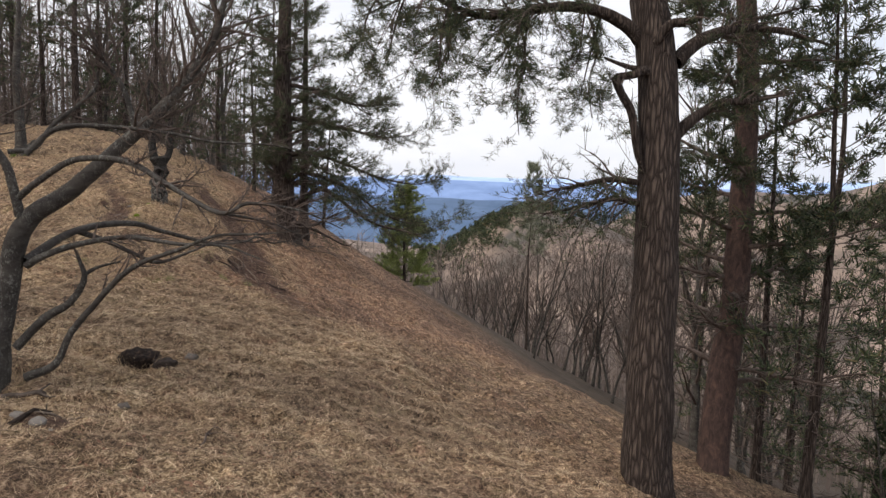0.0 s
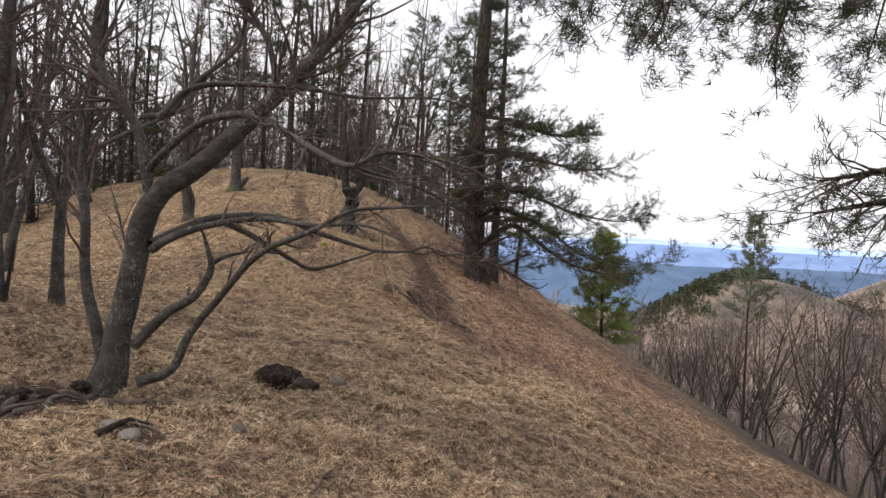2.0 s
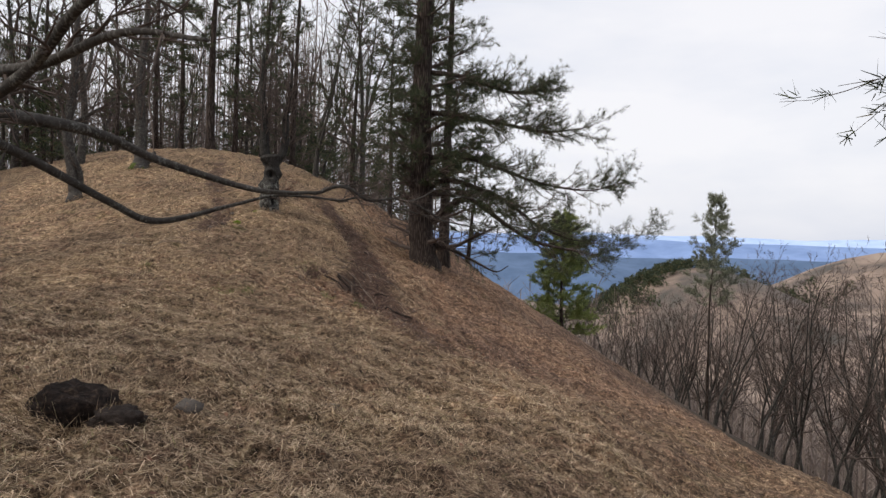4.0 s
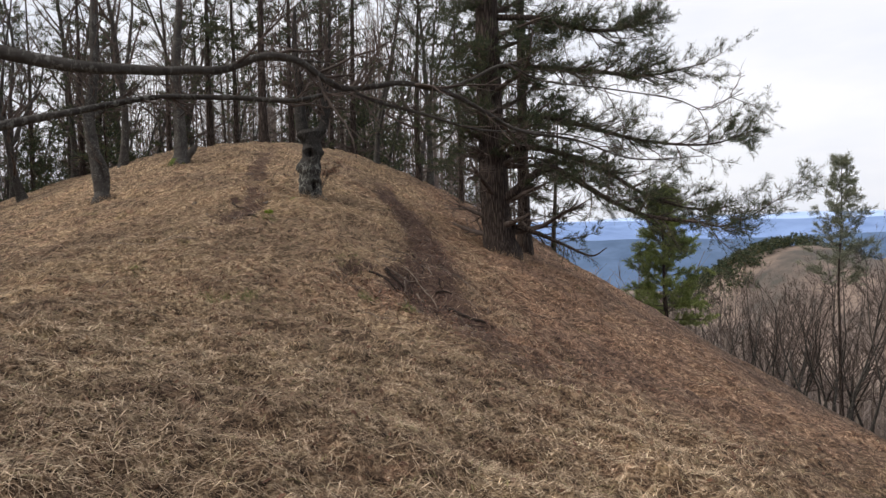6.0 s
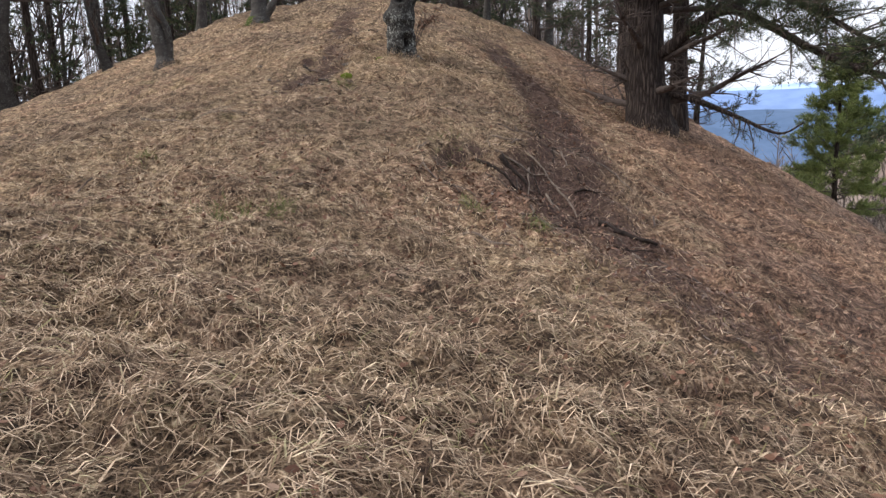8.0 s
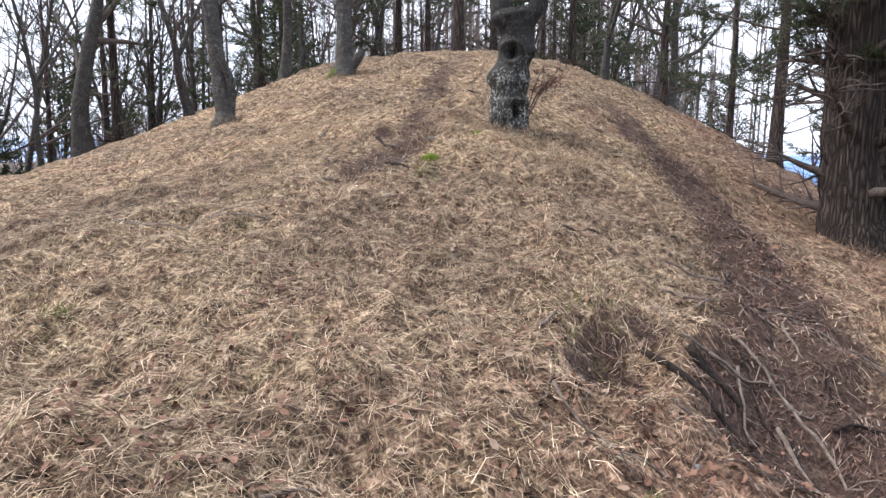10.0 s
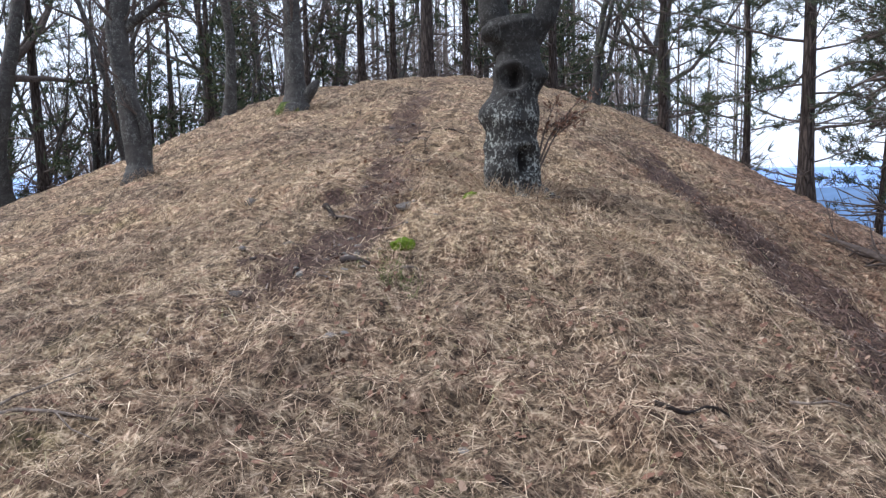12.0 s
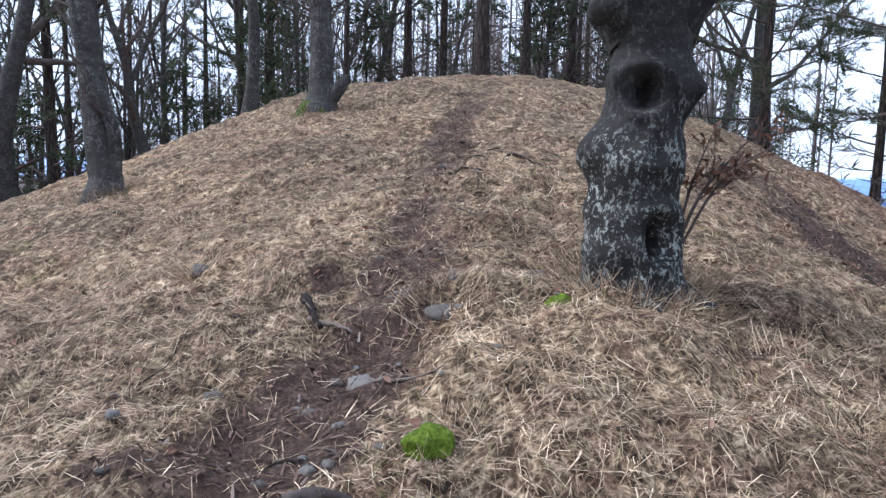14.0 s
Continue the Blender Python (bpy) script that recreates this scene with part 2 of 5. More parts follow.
def painted_haze_material(name, low, high, scale, glow):
    """Far hills: the blue haze of kilometres of air is painted into colour and glow."""
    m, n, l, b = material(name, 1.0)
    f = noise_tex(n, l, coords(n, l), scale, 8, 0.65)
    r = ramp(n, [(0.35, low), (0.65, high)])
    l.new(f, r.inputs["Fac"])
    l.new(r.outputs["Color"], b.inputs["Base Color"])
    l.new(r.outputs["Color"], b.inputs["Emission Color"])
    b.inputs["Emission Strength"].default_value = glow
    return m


GROUND = ground_material()
STRAW = straw_material()
LEAF = island_material("fallen_leaf", [(0, (0.1, 0.05, 0.034)), (0.4, (0.18, 0.092, 0.06)), (0.8, (0.25, 0.14, 0.092)), (1, (0.34, 0.25, 0.18))], 0.8)
NEEDLE = island_material("pine_needles", [(0, (0.018, 0.026, 0.016)), (0.5, (0.045, 0.062, 0.032)), (0.85, (0.09, 0.11, 0.052)), (1, (0.15, 0.115, 0.062))], 0.6, 0.25)
YOUNG_NEEDLE = island_material("young_needles", [(0, (0.1, 0.14, 0.045)), (0.6, (0.25, 0.3, 0.1)), (1, (0.38, 0.4, 0.16))], 0.6, 0.5)
PALE_NEEDLE = island_material("pale_needles", [(0, (0.1, 0.12, 0.085)), (0.6, (0.2, 0.22, 0.15)), (1, (0.28, 0.28, 0.2))], 0.6, 0.3)
PINE_BARK = pine_bark_material()
RED_BARK = red_bark_material()
LICHEN_BARK = beech_bark_material("lichen_beech_bark", 0.22, 0.9, True)
GREY_BARK = beech_bark_material("grey_beech_bark", 0.43, 0.3)
TWIG = noisy_material("twig_bark", [(0.3, (0.04, 0.03, 0.026)), (0.7, (0.145, 0.113, 0.098))], 14)
FAR_TWIG = island_material("far_twigs", [(0, (0.1, 0.078, 0.07)), (0.6, (0.22, 0.178, 0.158)), (1, (0.31, 0.26, 0.225))], 0.95)
DARK_WOOD = noisy_material("rotten_wood", [(0.3, (0.01, 0.008, 0.007)), (0.6, (0.045, 0.032, 0.026)), (0.8, (0.11, 0.085, 0.07))], 22, 0.95, 1.0, 0.03)
PALE_WOOD = noisy_material("dead_stick", [(0.3, (0.08, 0.058, 0.046)), (0.7, (0.27, 0.215, 0.175))], 30, stretch=(1, 1, 1))
STONE = noisy_material("limestone", [(0.3, (0.11, 0.097, 0.086)), (0.65, (0.31, 0.285, 0.26))], 16)
MOSS = noisy_material("moss", [(0.3, (0.04, 0.06, 0.006)), (0.5, (0.12, 0.17, 0.012)), (0.7, (0.22, 0.29, 0.03))], 60, 0.95, 1.0, 0.02)
# near-black colour that paints the shade inside the knot holes
HOLLOW = noisy_material("knot_hole_shade", [(0.3, (0.004, 0.003, 0.003)), (0.7, (0.02, 0.016, 0.014))], 20)

# ------------------------------------------------------------------ the lie of the land
# heights of the knoll on a net of 6 m, smoothed by a cubic spline
HEIGHTS = [
    [-0.48, 0.36, 1.12, 1.11, -0.51, -3.1, -5.93],
    [-0.52, -0.4, -0.2, -0.42, -2.07, -4.42, -6.74],
    [-0.52, -0.78, -1.26, -2.02, -3.35, -5.27, -7.33],
    [-0.71, -0.8, -0.89, -1.48, -3.25, -5.34, -7.72],
    [-1.17, -1.28, -1.73, -1.37, -3.01, -5.41, -8.15],
    [-2, -1.71, -1.53, 0.88, -2.17, -5.45, -8.62],
    [-2.72, -1.22, 1.17, 1.85, -1.24, -4.47, -8.59],
    [-1.74, 0.44, 3.02, 3.02, -0.25, -4.07, -8.33],
    [0.77, 2.37, 3.57, 3.07, 0.45, -3.48, -7.66],
    [3.83, 4.17, 3.96, 2.81, 0.54, -2.84, -6.64],
]
NET = np.array(HEIGHTS)
# trodden bare earth: lines (x, y, half width, how bare)
TRACKS = [
    [(1.3, 6.5, 0.25, 0.2), (1.9, 3.0, 0.4, 0.6), (2.35, 0.6, 0.42, 0.66), (2.55, -1.8, 0.4, 0.7), (2.6, -3.3, 0.45, 0.72), (2.4, -4.5, 0.6, 0.7), (2.8, -5.8, 0.7, 0.5), (3.4, -8.5, 0.7, 0.3)],
    [(-2.0, 9.0, 0.25, 0.42), (-1.7, 4.5, 0.35, 0.5), (-1.2, 1.5, 0.35, 0.45), (-0.85, -0.2, 0.3, 0.55), (-0.88, -0.9, 0.3, 0.8), (-1.0, -1.7, 0.3, 0.6), (-1.3, -2.8, 0.2, 0.2)],
]
# hollows and humps: x, y, radius, depth
DENTS = [(-0.15, -13.35, 0.25, 0.1), (1.4, -4.8, 0.2, 0.16), (2.25, -4.65, 0.42, 0.16), (-0.78, -0.6, 0.3, 0.12), (0.1, -13.35, 0.3, -0.08), (1.2, -4.45, 0.3, -0.07), (-0.55, -0.2, 0.25, -0.06)]


# patches of bare dark earth: x, y, radius, how bare
# those near (1.4, -4.6) also paint the shade of the hollow under the turf
PATCHES = [(-0.82, -0.75, 0.12, 1), (-0.88, -1, 0.12, 0.9), (-0.95, 0.38, 0.12, 0.9), (-0.9, 0.15, 0.1, 0.9), (-1.15, -1.3, 0.12, 0.75), (-1.3, 0, 0.1, 0.8), (0.67, -0.3, 0.1, 0.9), (-0.75, -1.35, 0.12, 0.8), (-1.35, -1.6, 0.12, 0.7), (-1.15, 0.9, 0.14, 0.8), (-1.5, 2.6, 0.12, 0.8), (-1.75, 3.9, 0.15, 0.85), (-1.55, 3.2, 0.12, 0.7),
           (2.28, -4.5, 0.3, 1), (2.45, -4.25, 0.26, 0.95), (2.05, -4.45, 0.19, 0.9), (2.62, -5.2, 0.26, 0.85), (2.5, -4.85, 0.26, 0.9), (1.6, -4.3, 0.11, 0.9), (1.36, -4.55, 0.12, 1), (1.42, -4.72, 0.09, 1), (-2.1, -14.5, 0.3, 0.9), (-2.3, -15, 0.3, 0.9), (-2.45, -15.6, 0.35, 0.8), (0.7, -18.2, 0.3, 0.5), (-1.9, -14.1, 0.3, 0.9), (-1.05, -15.15, 0.25, 0.7)]


def spline_weights(t):
    return np.array([(1 - t) ** 3, 3 * t**3 - 6 * t**2 + 4, -3 * t**3 + 3 * t**2 + 3 * t + 1, t**3]) / 6


def soil_of(x, y):
    best = np.zeros_like(x)
    for line in TRACKS:
        for (ax, ay, aw, ab), (bx, by, bw, bb) in zip(line, line[1:]):
            k = np.clip(((x - ax) * (bx - ax) + (y - ay) * (by - ay)) / ((bx - ax) ** 2 + (by - ay) ** 2), 0, 1)
            d = np.hypot(x - ax - k * (bx - ax), y - ay - k * (by - ay)) / (aw + k * (bw - aw))
            best = np.maximum(best, np.clip(1.5 - d, 0, 1) * (ab + k * (bb - ab)))
    for dx, dy, r, b in PATCHES:
        best = np.maximum(best, np.clip(1.6 - np.hypot(x - dx, y - dy) / r, 0, 1) * b)
    for dx, dy, r, h in DENTS:
        if h > 0.15:
            best = np.maximum(best, np.clip(1.5 - np.hypot(x - dx, y - dy) / r, 0, 0.8))
    return best


def leafy_of(x, y):
    """Where fallen leaves outweigh the grass: the shaded eastern side."""
    wavy = 0.6 * np.sin(0.8 * y + 1) + 0.4 * np.sin(1.9 * y + 2.2 * x)
    east = np.clip((x - 2.2 + 0.5 * wavy) / 2.0, 0, 0.75) * np.clip((y + 10) / 4, 0.35, 1)
    return np.maximum(east, 0.85 * np.exp(-((x - 1.75) / 0.75) ** 2 - ((y + 5.6) / 0.8) ** 2))


def height(x, y):
    """Height of the ground over arrays of x and y."""
    x, y = np.asarray(x, float), np.asarray(y, float)
    cx, cy = np.clip(x, -12, 12), np.clip(y, -24, 18)
    u, v = np.minimum((cx + 12) / 6, 3.99999), np.minimum((cy + 24) / 6, 6.99999)
    i, j = u.astype(int), v.astype(int)
    wu, wv = spline_weights(u - i), spline_weights(v - j)
    z = sum(NET[j + q, i + p] * wu[p] * wv[q] for p in range(4) for q in range(4))
    east, west, north, south = np.maximum(x - 12, 0), np.maximum(-12 - x, 0), np.maximum(y - 18, 0), np.maximum(-24 - y, 0)
    z = z - 75 * (1 - np.exp(-east * 0.6 / 75)) - 45 * (1 - np.exp(-west * (0.04 + 0.3 / (1 + np.exp(-(y - 1) / 2.5))) / 45 - west**2 / 9000)) - 14 * (1 - np.exp(-north * 0.05 / 14)) - 10 * (1 - np.exp(-south * 0.02))
    for hx, hy, rx, ry, h in ((236, 365, 62, 110, 54), (420, 430, 120, 120, 70), (420, 190, 130, 100, 62), (560, 260, 200, 160, 78)):
        z = z + h * np.exp(-(((x - hx) / rx) ** 2) - ((y - hy) / ry) ** 2)
    for dx, dy, r, h in DENTS:
        z = z - h * np.exp(-(((x - dx) ** 2 + (y - dy) ** 2) / r**2) ** 1.5)
    return z


WAVES = np.random.default_rng(5)
WAVE_SET = [(a * math.cos(t), a * math.sin(t), p, h) for a, h in ((0.9, 0.03), (1.3, 0.025), (2.1, 0.02), (3.1, 0.014), (4.6, 0.011), (7.3, 0.014), (11.0, 0.012), (15.0, 0.01), (21.0, 0.009), (29.0, 0.007)) for t, p in WAVES.uniform(0, 6.28, (3, 2))]


def surface(x, y):
    """The ground's height with its small humps and worn tracks."""
    x, y = np.asarray(x, float), np.asarray(y, float)
    near = np.clip(1.2 - np.hypot(x, y + 6) / 60, 0, 1)
    return height(x, y) + near * sum(h * np.sin(kx * x + ky * y + p) for kx, ky, p, h in WAVE_SET) - 0.05 * soil_of(x, y)


def ground_at(x, y):
    return float(surface(np.array([x]), np.array([y]))[0])


def link_mesh(name, verts, faces, mat, parent=None, smooth=True):
    me = bpy.data.meshes.new(name)
    me.from_pydata(verts, [], faces)
    if smooth:
        me.polygons.foreach_set("use_smooth", [True] * len(me.polygons))
    for k in (mat if isinstance(mat, (list, tuple)) else [mat]):
        me.materials.append(k)
    ob = new(name, me)
    if parent is not None:
        ob.parent = parent
    return ob


def quad_mesh(name, verts, loops, per, mat, parent=None, smooth=False):
    """A mesh from arrays in which every face has the same number of corners."""
    me = bpy.data.meshes.new(name)
    count = len(loops) // per
    me.vertices.add(len(verts))
    me.vertices.foreach_set("co", np.asarray(verts, np.float32).ravel())
    me.loops.add(len(loops))
    me.loops.foreach_set("vertex_index", np.asarray(loops, np.int32))
    me.polygons.add(count)
    me.polygons.foreach_set("loop_start", np.arange(0, count * per, per, dtype=np.int32))
    me.polygons.foreach_set("use_smooth", np.full(count, smooth))
    me.update(calc_edges=True)
    me.materials.append(mat)
    ob = new(name, me)
    if parent is not None:
        ob.parent = parent
    return ob


def steps(near0, near1, d, far):
    mid = list(np.arange(near0, near1, d))
    up, s = [], d
    v = near1
    while v < far:
        up.append(v)
        s *= 1.08
        v += s
    down, s = [], d
    v = near0
    while v > -far:
        s *= 1.08
        v -= s
        down.append(v)
    return np.array(down[::-1] + mid + up)


def build_ground():
    xs, ys = steps(-7, 8, 0.1, 2600), steps(-22, 9, 0.1, 2600)
    gx, gy = np.meshgrid(xs, ys)
    gz = surface(gx, gy)
    soil = soil_of(gx, gy)
    n, m = len(xs), len(ys)
    idx = np.arange(n * m).reshape(m, n)
    loops = np.stack([idx[:-1, :-1], idx[:-1, 1:], idx[1:, 1:], idx[1:, :-1]], -1).ravel()
    ob = quad_mesh("ground", np.stack([gx, gy, gz], -1).reshape(-1, 3), loops, 4, GROUND, smooth=True)
    woods = np.clip((np.maximum(gx - 9, np.maximum(-15 - gx, gy - 16)) / 9), 0, 1)
    for name, data in (("soil", soil), ("woods", woods), ("leafy", leafy_of(gx, gy)), ("hill", np.clip((np.hypot(gx, gy) - 150) / 80, 0, 1))):
        at = ob.data.attributes.new(name, "FLOAT", "POINT")
        at.data.foreach_set("value", data.ravel().astype(np.float32))
    tagged(ob, "dry tan grass hillside with bare earth tracks", "ground", kind="structure")


build_ground()


# ------------------------------------------------------------------ trees
class Wood:
    """Collects tapered tubes for one mesh."""

    def __init__(self):
        self.v, self.f = [], []

    def tube(self, pts, radii, sides=6, rough=0.0, rng=None, keep=0.85):
        pts = np.asarray(pts, float)
        n = len(pts)
        tang = np.gradient(pts, axis=0)
        tang /= np.linalg.norm(tang, axis=1)[:, None] + 1e-9
        ref = np.array([1.0, 0.3, 0.1]) if abs(tang[0][2]) > 0.7 else np.array([0.1, 0.2, 1.0])
        a = np.arange(sides) * 2 * math.pi / sides
        base = len(self.v)
        ridge = rng.random(sides) - 0.5 if rough else None
        for p, t, r in zip(pts, tang, radii):
            ref = ref - t * (ref @ t)
            ref /= np.linalg.norm(ref) + 1e-9
            side = np.cross(t, ref)
            if rough:
                ridge = ridge * keep + (rng.random(sides) - 0.5) * 2.4 * (1 - keep)
                rr = r * (1 + rough * ridge)
            else:
                rr = np.full(sides, r)
            ring = p + rr[:, None] * (np.cos(a)[:, None] * ref + np.sin(a)[:, None] * side)
            self.v.extend(ring.tolist())
        for k in range(n - 1):
            for s in range(sides):
                s2 = (s + 1) % sides
                self.f.append((base + k * sides + s, base + k * sides + s2, base + (k + 1) * sides + s2, base + (k + 1) * sides + s))
        self.f.append(tuple(base + (n - 1) * sides + s for s in range(sides)))


def thin_twig(wood, pts, r):
    """A far twig, a hair wide: one strip."""
    base = len(wood.v)
    side = np.array([0.6, -0.6, 0.5]) * r
    for p, k in zip(pts, np.linspace(1, 0.3, len(pts))):
        wood.v += [(p - side * k).tolist(), (p + side * k).tolist()]
    wood.f += [(base + 2 * q, base + 2 * q + 1, base + 2 * q + 3, base + 2 * q + 2) for q in range(len(pts) - 1)]


def smooth_line(ctrl, per=5):
    """A Catmull-Rom curve through control points (x, y, z, radius)."""
    c = np.asarray(ctrl, float)
    c = np.vstack([2 * c[0] - c[1], c, 2 * c[-1] - c[-2]])
    out = []
    for k in range(1, len(c) - 2):
        for t in np.linspace(0, 1, per, endpoint=False):
            a, b, d, e = c[k - 1], c[k], c[k + 1], c[k + 2]
            out.append(0.5 * (2 * b + (d - a) * t + (2 * a - 5 * b + 4 * d - e) * t**2 + (3 * b - a - 3 * d + e) * t**3))
    out.append(c[-2])
    out = np.array(out)
    return out[:, :3], np.maximum(out[:, 3], 0.002)


def bough(rng, p, d, length, n, wander, lift):
    p, d = np.array(p, float), np.array(d, float)
    d /= np.linalg.norm(d)
    out = [p.copy()]
    for _ in range(n):
        d = d + rng.normal(0, wander, 3) + (0, 0, lift)
        d /= np.linalg.norm(d)
        p = p + d * length / n
        out.append(p.copy())
    return np.array(out)


def off_axis(rng, d, spread):
    d = np.asarray(d, float) / np.linalg.norm(d)
    q = rng.normal(0, 1, 3)
    q -= d * (q @ d)
    q /= np.linalg.norm(q) + 1e-9
    return d * math.cos(spread) + q * math.sin(spread)


def ramify(rng, wood, line, r0, level, spec, far=False, low=0.23):
    """Side shoots along a line, and theirs in turn."""
    count, share, spread, wander, lift = spec[0]
    n = len(line) - 1
    for k in range(count):
        f = rng.uniform(0.25, 1.0) if level else (k + rng.random()) / count * (0.98 - low) + low
        at = min(int(f * n), n - 1)
        p = line[at] + (line[at + 1] - line[at]) * rng.random()
        full = np.linalg.norm(np.diff(line, axis=0), axis=1).sum()
        length = full * share * rng.uniform(0.55, 1.15) * (1.15 - 0.5 * f)
        d = off_axis(rng, line[at + 1] - line[at], spread * rng.uniform(0.6, 1.3))
        seg = (3 if far and level else 5) if len(spec) > 1 else (2 if far else 3)
        sub = bough(rng, p, d, length, seg, wander, lift)
        r = max(r0 * (1 - 0.75 * f) * 0.55, 0.0035)
        if far and len(spec) == 1:
            thin_twig(wood, sub, max(r, 0.01))
            continue
        wood.tube(sub, np.linspace(r, max(r * 0.25, 0.002), seg + 1), 5 if r > 0.03 and not far else (4 if r > 0.03 else 3))
        if len(spec) > 1:
            ramify(rng, wood, sub, r, level + 1, spec[1:], far)


def bare_tree(seed, tall, r, lean=0.05, fork=0.4, limbs=9, bark=None, twigs=5, label="bare grey deciduous tree on the hillside", far=False, low=0.23, wander=0.065):
    rng = np.random.default_rng(seed)
    tree = new("bare_tree")
    trunk, crown = Wood(), Wood()
    line = bough(rng, (0, 0, -0.25), (rng.normal(0, lean), rng.normal(0, lean), 1), tall * 0.95, 12, wander, 0.05)
    f = np.linspace(0, 1, 13)
    rad = r * (1 - 0.88 * f)
    rad[0] *= 1.55
    rad[1] *= 1.08
    trunk.tube(line, rad, 9, 0.16, rng)
    tall_fork = rng.random() < fork
    if tall_fork:
        k = rng.integers(2, 5)
        d = off_axis(rng, (0, 0, 1), 0.45)
        side = bough(rng, line[k], d, tall * 0.65, 10, 0.06, 0.1)
        trunk.tube(side, np.linspace(rad[k] * 0.75, 0.012, 11), 7, 0.1, rng)
        ramify(rng, crown, side, rad[k] * 0.6, 0, [(limbs - 3, 0.34, 0.8, 0.13, 0.06), (5, 0.45, 0.7, 0.15, 0.04), (twigs, 0.45, 0.6, 0.12, 0.03)], far, low)
    ramify(rng, crown, line, r, 0, [(limbs, 0.34, 0.85, 0.13, 0.06), (5, 0.45, 0.7, 0.15, 0.04), (twigs, 0.45, 0.6, 0.12, 0.03)], far, low)
    link_mesh("trunk", trunk.v, trunk.f, bark or GREY_BARK, tree)
    tagged(link_mesh("crown", crown.v, crown.f, TWIG, tree), kind="stuff")
    return tagged(tree, label, "tree")


def tufts(rng, spots, blades, size, width):
    """Bunches of needles: thin blades that stand out from each spot. spots: rows of place and direction."""
    s = np.asarray(spots, float)
    n = len(s)
    p = np.repeat(s[:, :3], blades, 0)
    d = np.repeat(s[:, 3:], blades, 0) + rng.normal(0, 0.62, (n * blades, 3))
    d /= np.linalg.norm(d, axis=1)[:, None]
    q = np.cross(d, rng.normal(0, 1, d.shape))
    q /= np.linalg.norm(q, axis=1)[:, None] + 1e-9
    ln = size * rng.uniform(0.6, 1.15, (len(p), 1))
    base = p + rng.normal(0, size * 0.16, p.shape)
    v = np.stack([base - q * width / 2, base + q * width / 2, base + d * ln + q * width * 0.15, base + d * ln - q * width * 0.15], 1).reshape(-1, 3)
    return v, np.arange(len(v))


def pine_tree(seed, tall, r, bare, reach, branches, blades=9, size=0.13, width=0.013, bark=None, needles=None, lean=(0, 0), droop=-0.03, twin=0.0, label="dark green pine on the slope", full=1.0, top=1.0, dead=8, far=False):
    """bare: the share of the trunk under the crown."""
    rng = np.random.default_rng(seed)
    tree = new("pine_tree")
    trunk, limbs = Wood(), Wood()
    n = 14
    line = bough(rng, (0, 0, -0.3), (lean[0], lean[1], 1), tall, n, 0.018, 0.02)
    f = np.linspace(0, 1, n + 1)
    rad = r * (1 - 0.9 * f)
    rad[0] *= 1.5
    rad[1] *= 1.05
    trunk.tube(line, rad, 12, 0.12, rng)
    spots = []
    for k in range(branches + dead):
        if k < branches:
            h = bare + (1 - bare) * ((k + rng.random()) / branches) ** 0.9
        else:
            h = rng.uniform(bare * 0.25, min(bare * 1.3, 0.7))
        at = min(int(h * n), n - 1)
        p = line[at] + (line[at + 1] - line[at]) * (h * n - at)
        a = k * 2.4 + rng.uniform(-0.5, 0.5)
        rel = max((h - bare) / (1 - bare), 0)
        ln = reach * (1 - 0.8 * rel**1.4) * rng.uniform(0.6, 1.12) * (top if rel > 0.5 else 1)
        if k >= branches:
            ln *= 0.5
        d = (math.cos(a), math.sin(a), 0.12 + 0.5 * rel)
        sub = bough(rng, p, d, ln, 7, 0.11, droop + 0.035)
        br = max(0.012, rad[at] * 0.28 * ln / reach)
        limbs.tube(sub, np.linspace(br, 0.006, 8), 3 if far else 5)
        side = int((7 + 5 * ln) * full)
        for j in range(side):
            q = rng.uniform(0.22, 1.0) if k < branches else rng.uniform(0.3, 1)
            i = min(int(q * 7), 6)
            p2 = sub[i] + (sub[i + 1] - sub[i]) * rng.random()
            d2 = off_axis(rng, sub[i + 1] - sub[i], rng.uniform(0.4, 1.1))
            d2[2] = d2[2] * 0.45 + 0.1
            tw = bough(rng, p2, d2, rng.uniform(0.25, 0.6) * (0.6 + 0.25 * ln), 3, 0.18, 0.05)
            if far:
                thin_twig(limbs, tw[::3], 0.009)
            else:
                limbs.tube(tw, (0.008, 0.006, 0.005, 0.003), 3)
            if k < branches:
                for w in (1, 2, 2.5, 3):
                    z = tw[int(w)] if w != 2.5 else (tw[2] + tw[3]) / 2
                    dd = tw[3] - tw[1]
                    spots.append((*z, *(dd / (np.linalg.norm(dd) + 1e-9) * 0.8 + (0, 0, 0.25))))
    link_mesh("trunk", trunk.v, trunk.f, bark or PINE_BARK, tree)
    tagged(link_mesh("crown", limbs.v, limbs.f, TWIG, tree), kind="stuff")
    v, lo = tufts(rng, spots, blades, size, width)
    tagged(quad_mesh("foliage", v, lo, 4, needles or NEEDLE, tree), kind="stuff")
    return tagged(tree, label, "tree")


def stand(tree, x, y, turn=0.0, scale=1.0, sink=0.0):
    tree.matrix_basis = Matrix.Translation((x, y, ground_at(x, y) - sink)) @ Matrix.Rotation(turn, 4, "Z") @ Matrix.Scale(scale, 4)
    return tree


def again(tree, x, y, turn, scale, label="", group=""):
    m = Matrix.Translation((x, y, ground_at(x, y))) @ Matrix.Rotation(turn, 4, "Z")
    ob = copy_thing(tree, m)
    ob.scale = (scale, scale, scale)
    return tagged(ob, label, group=group)



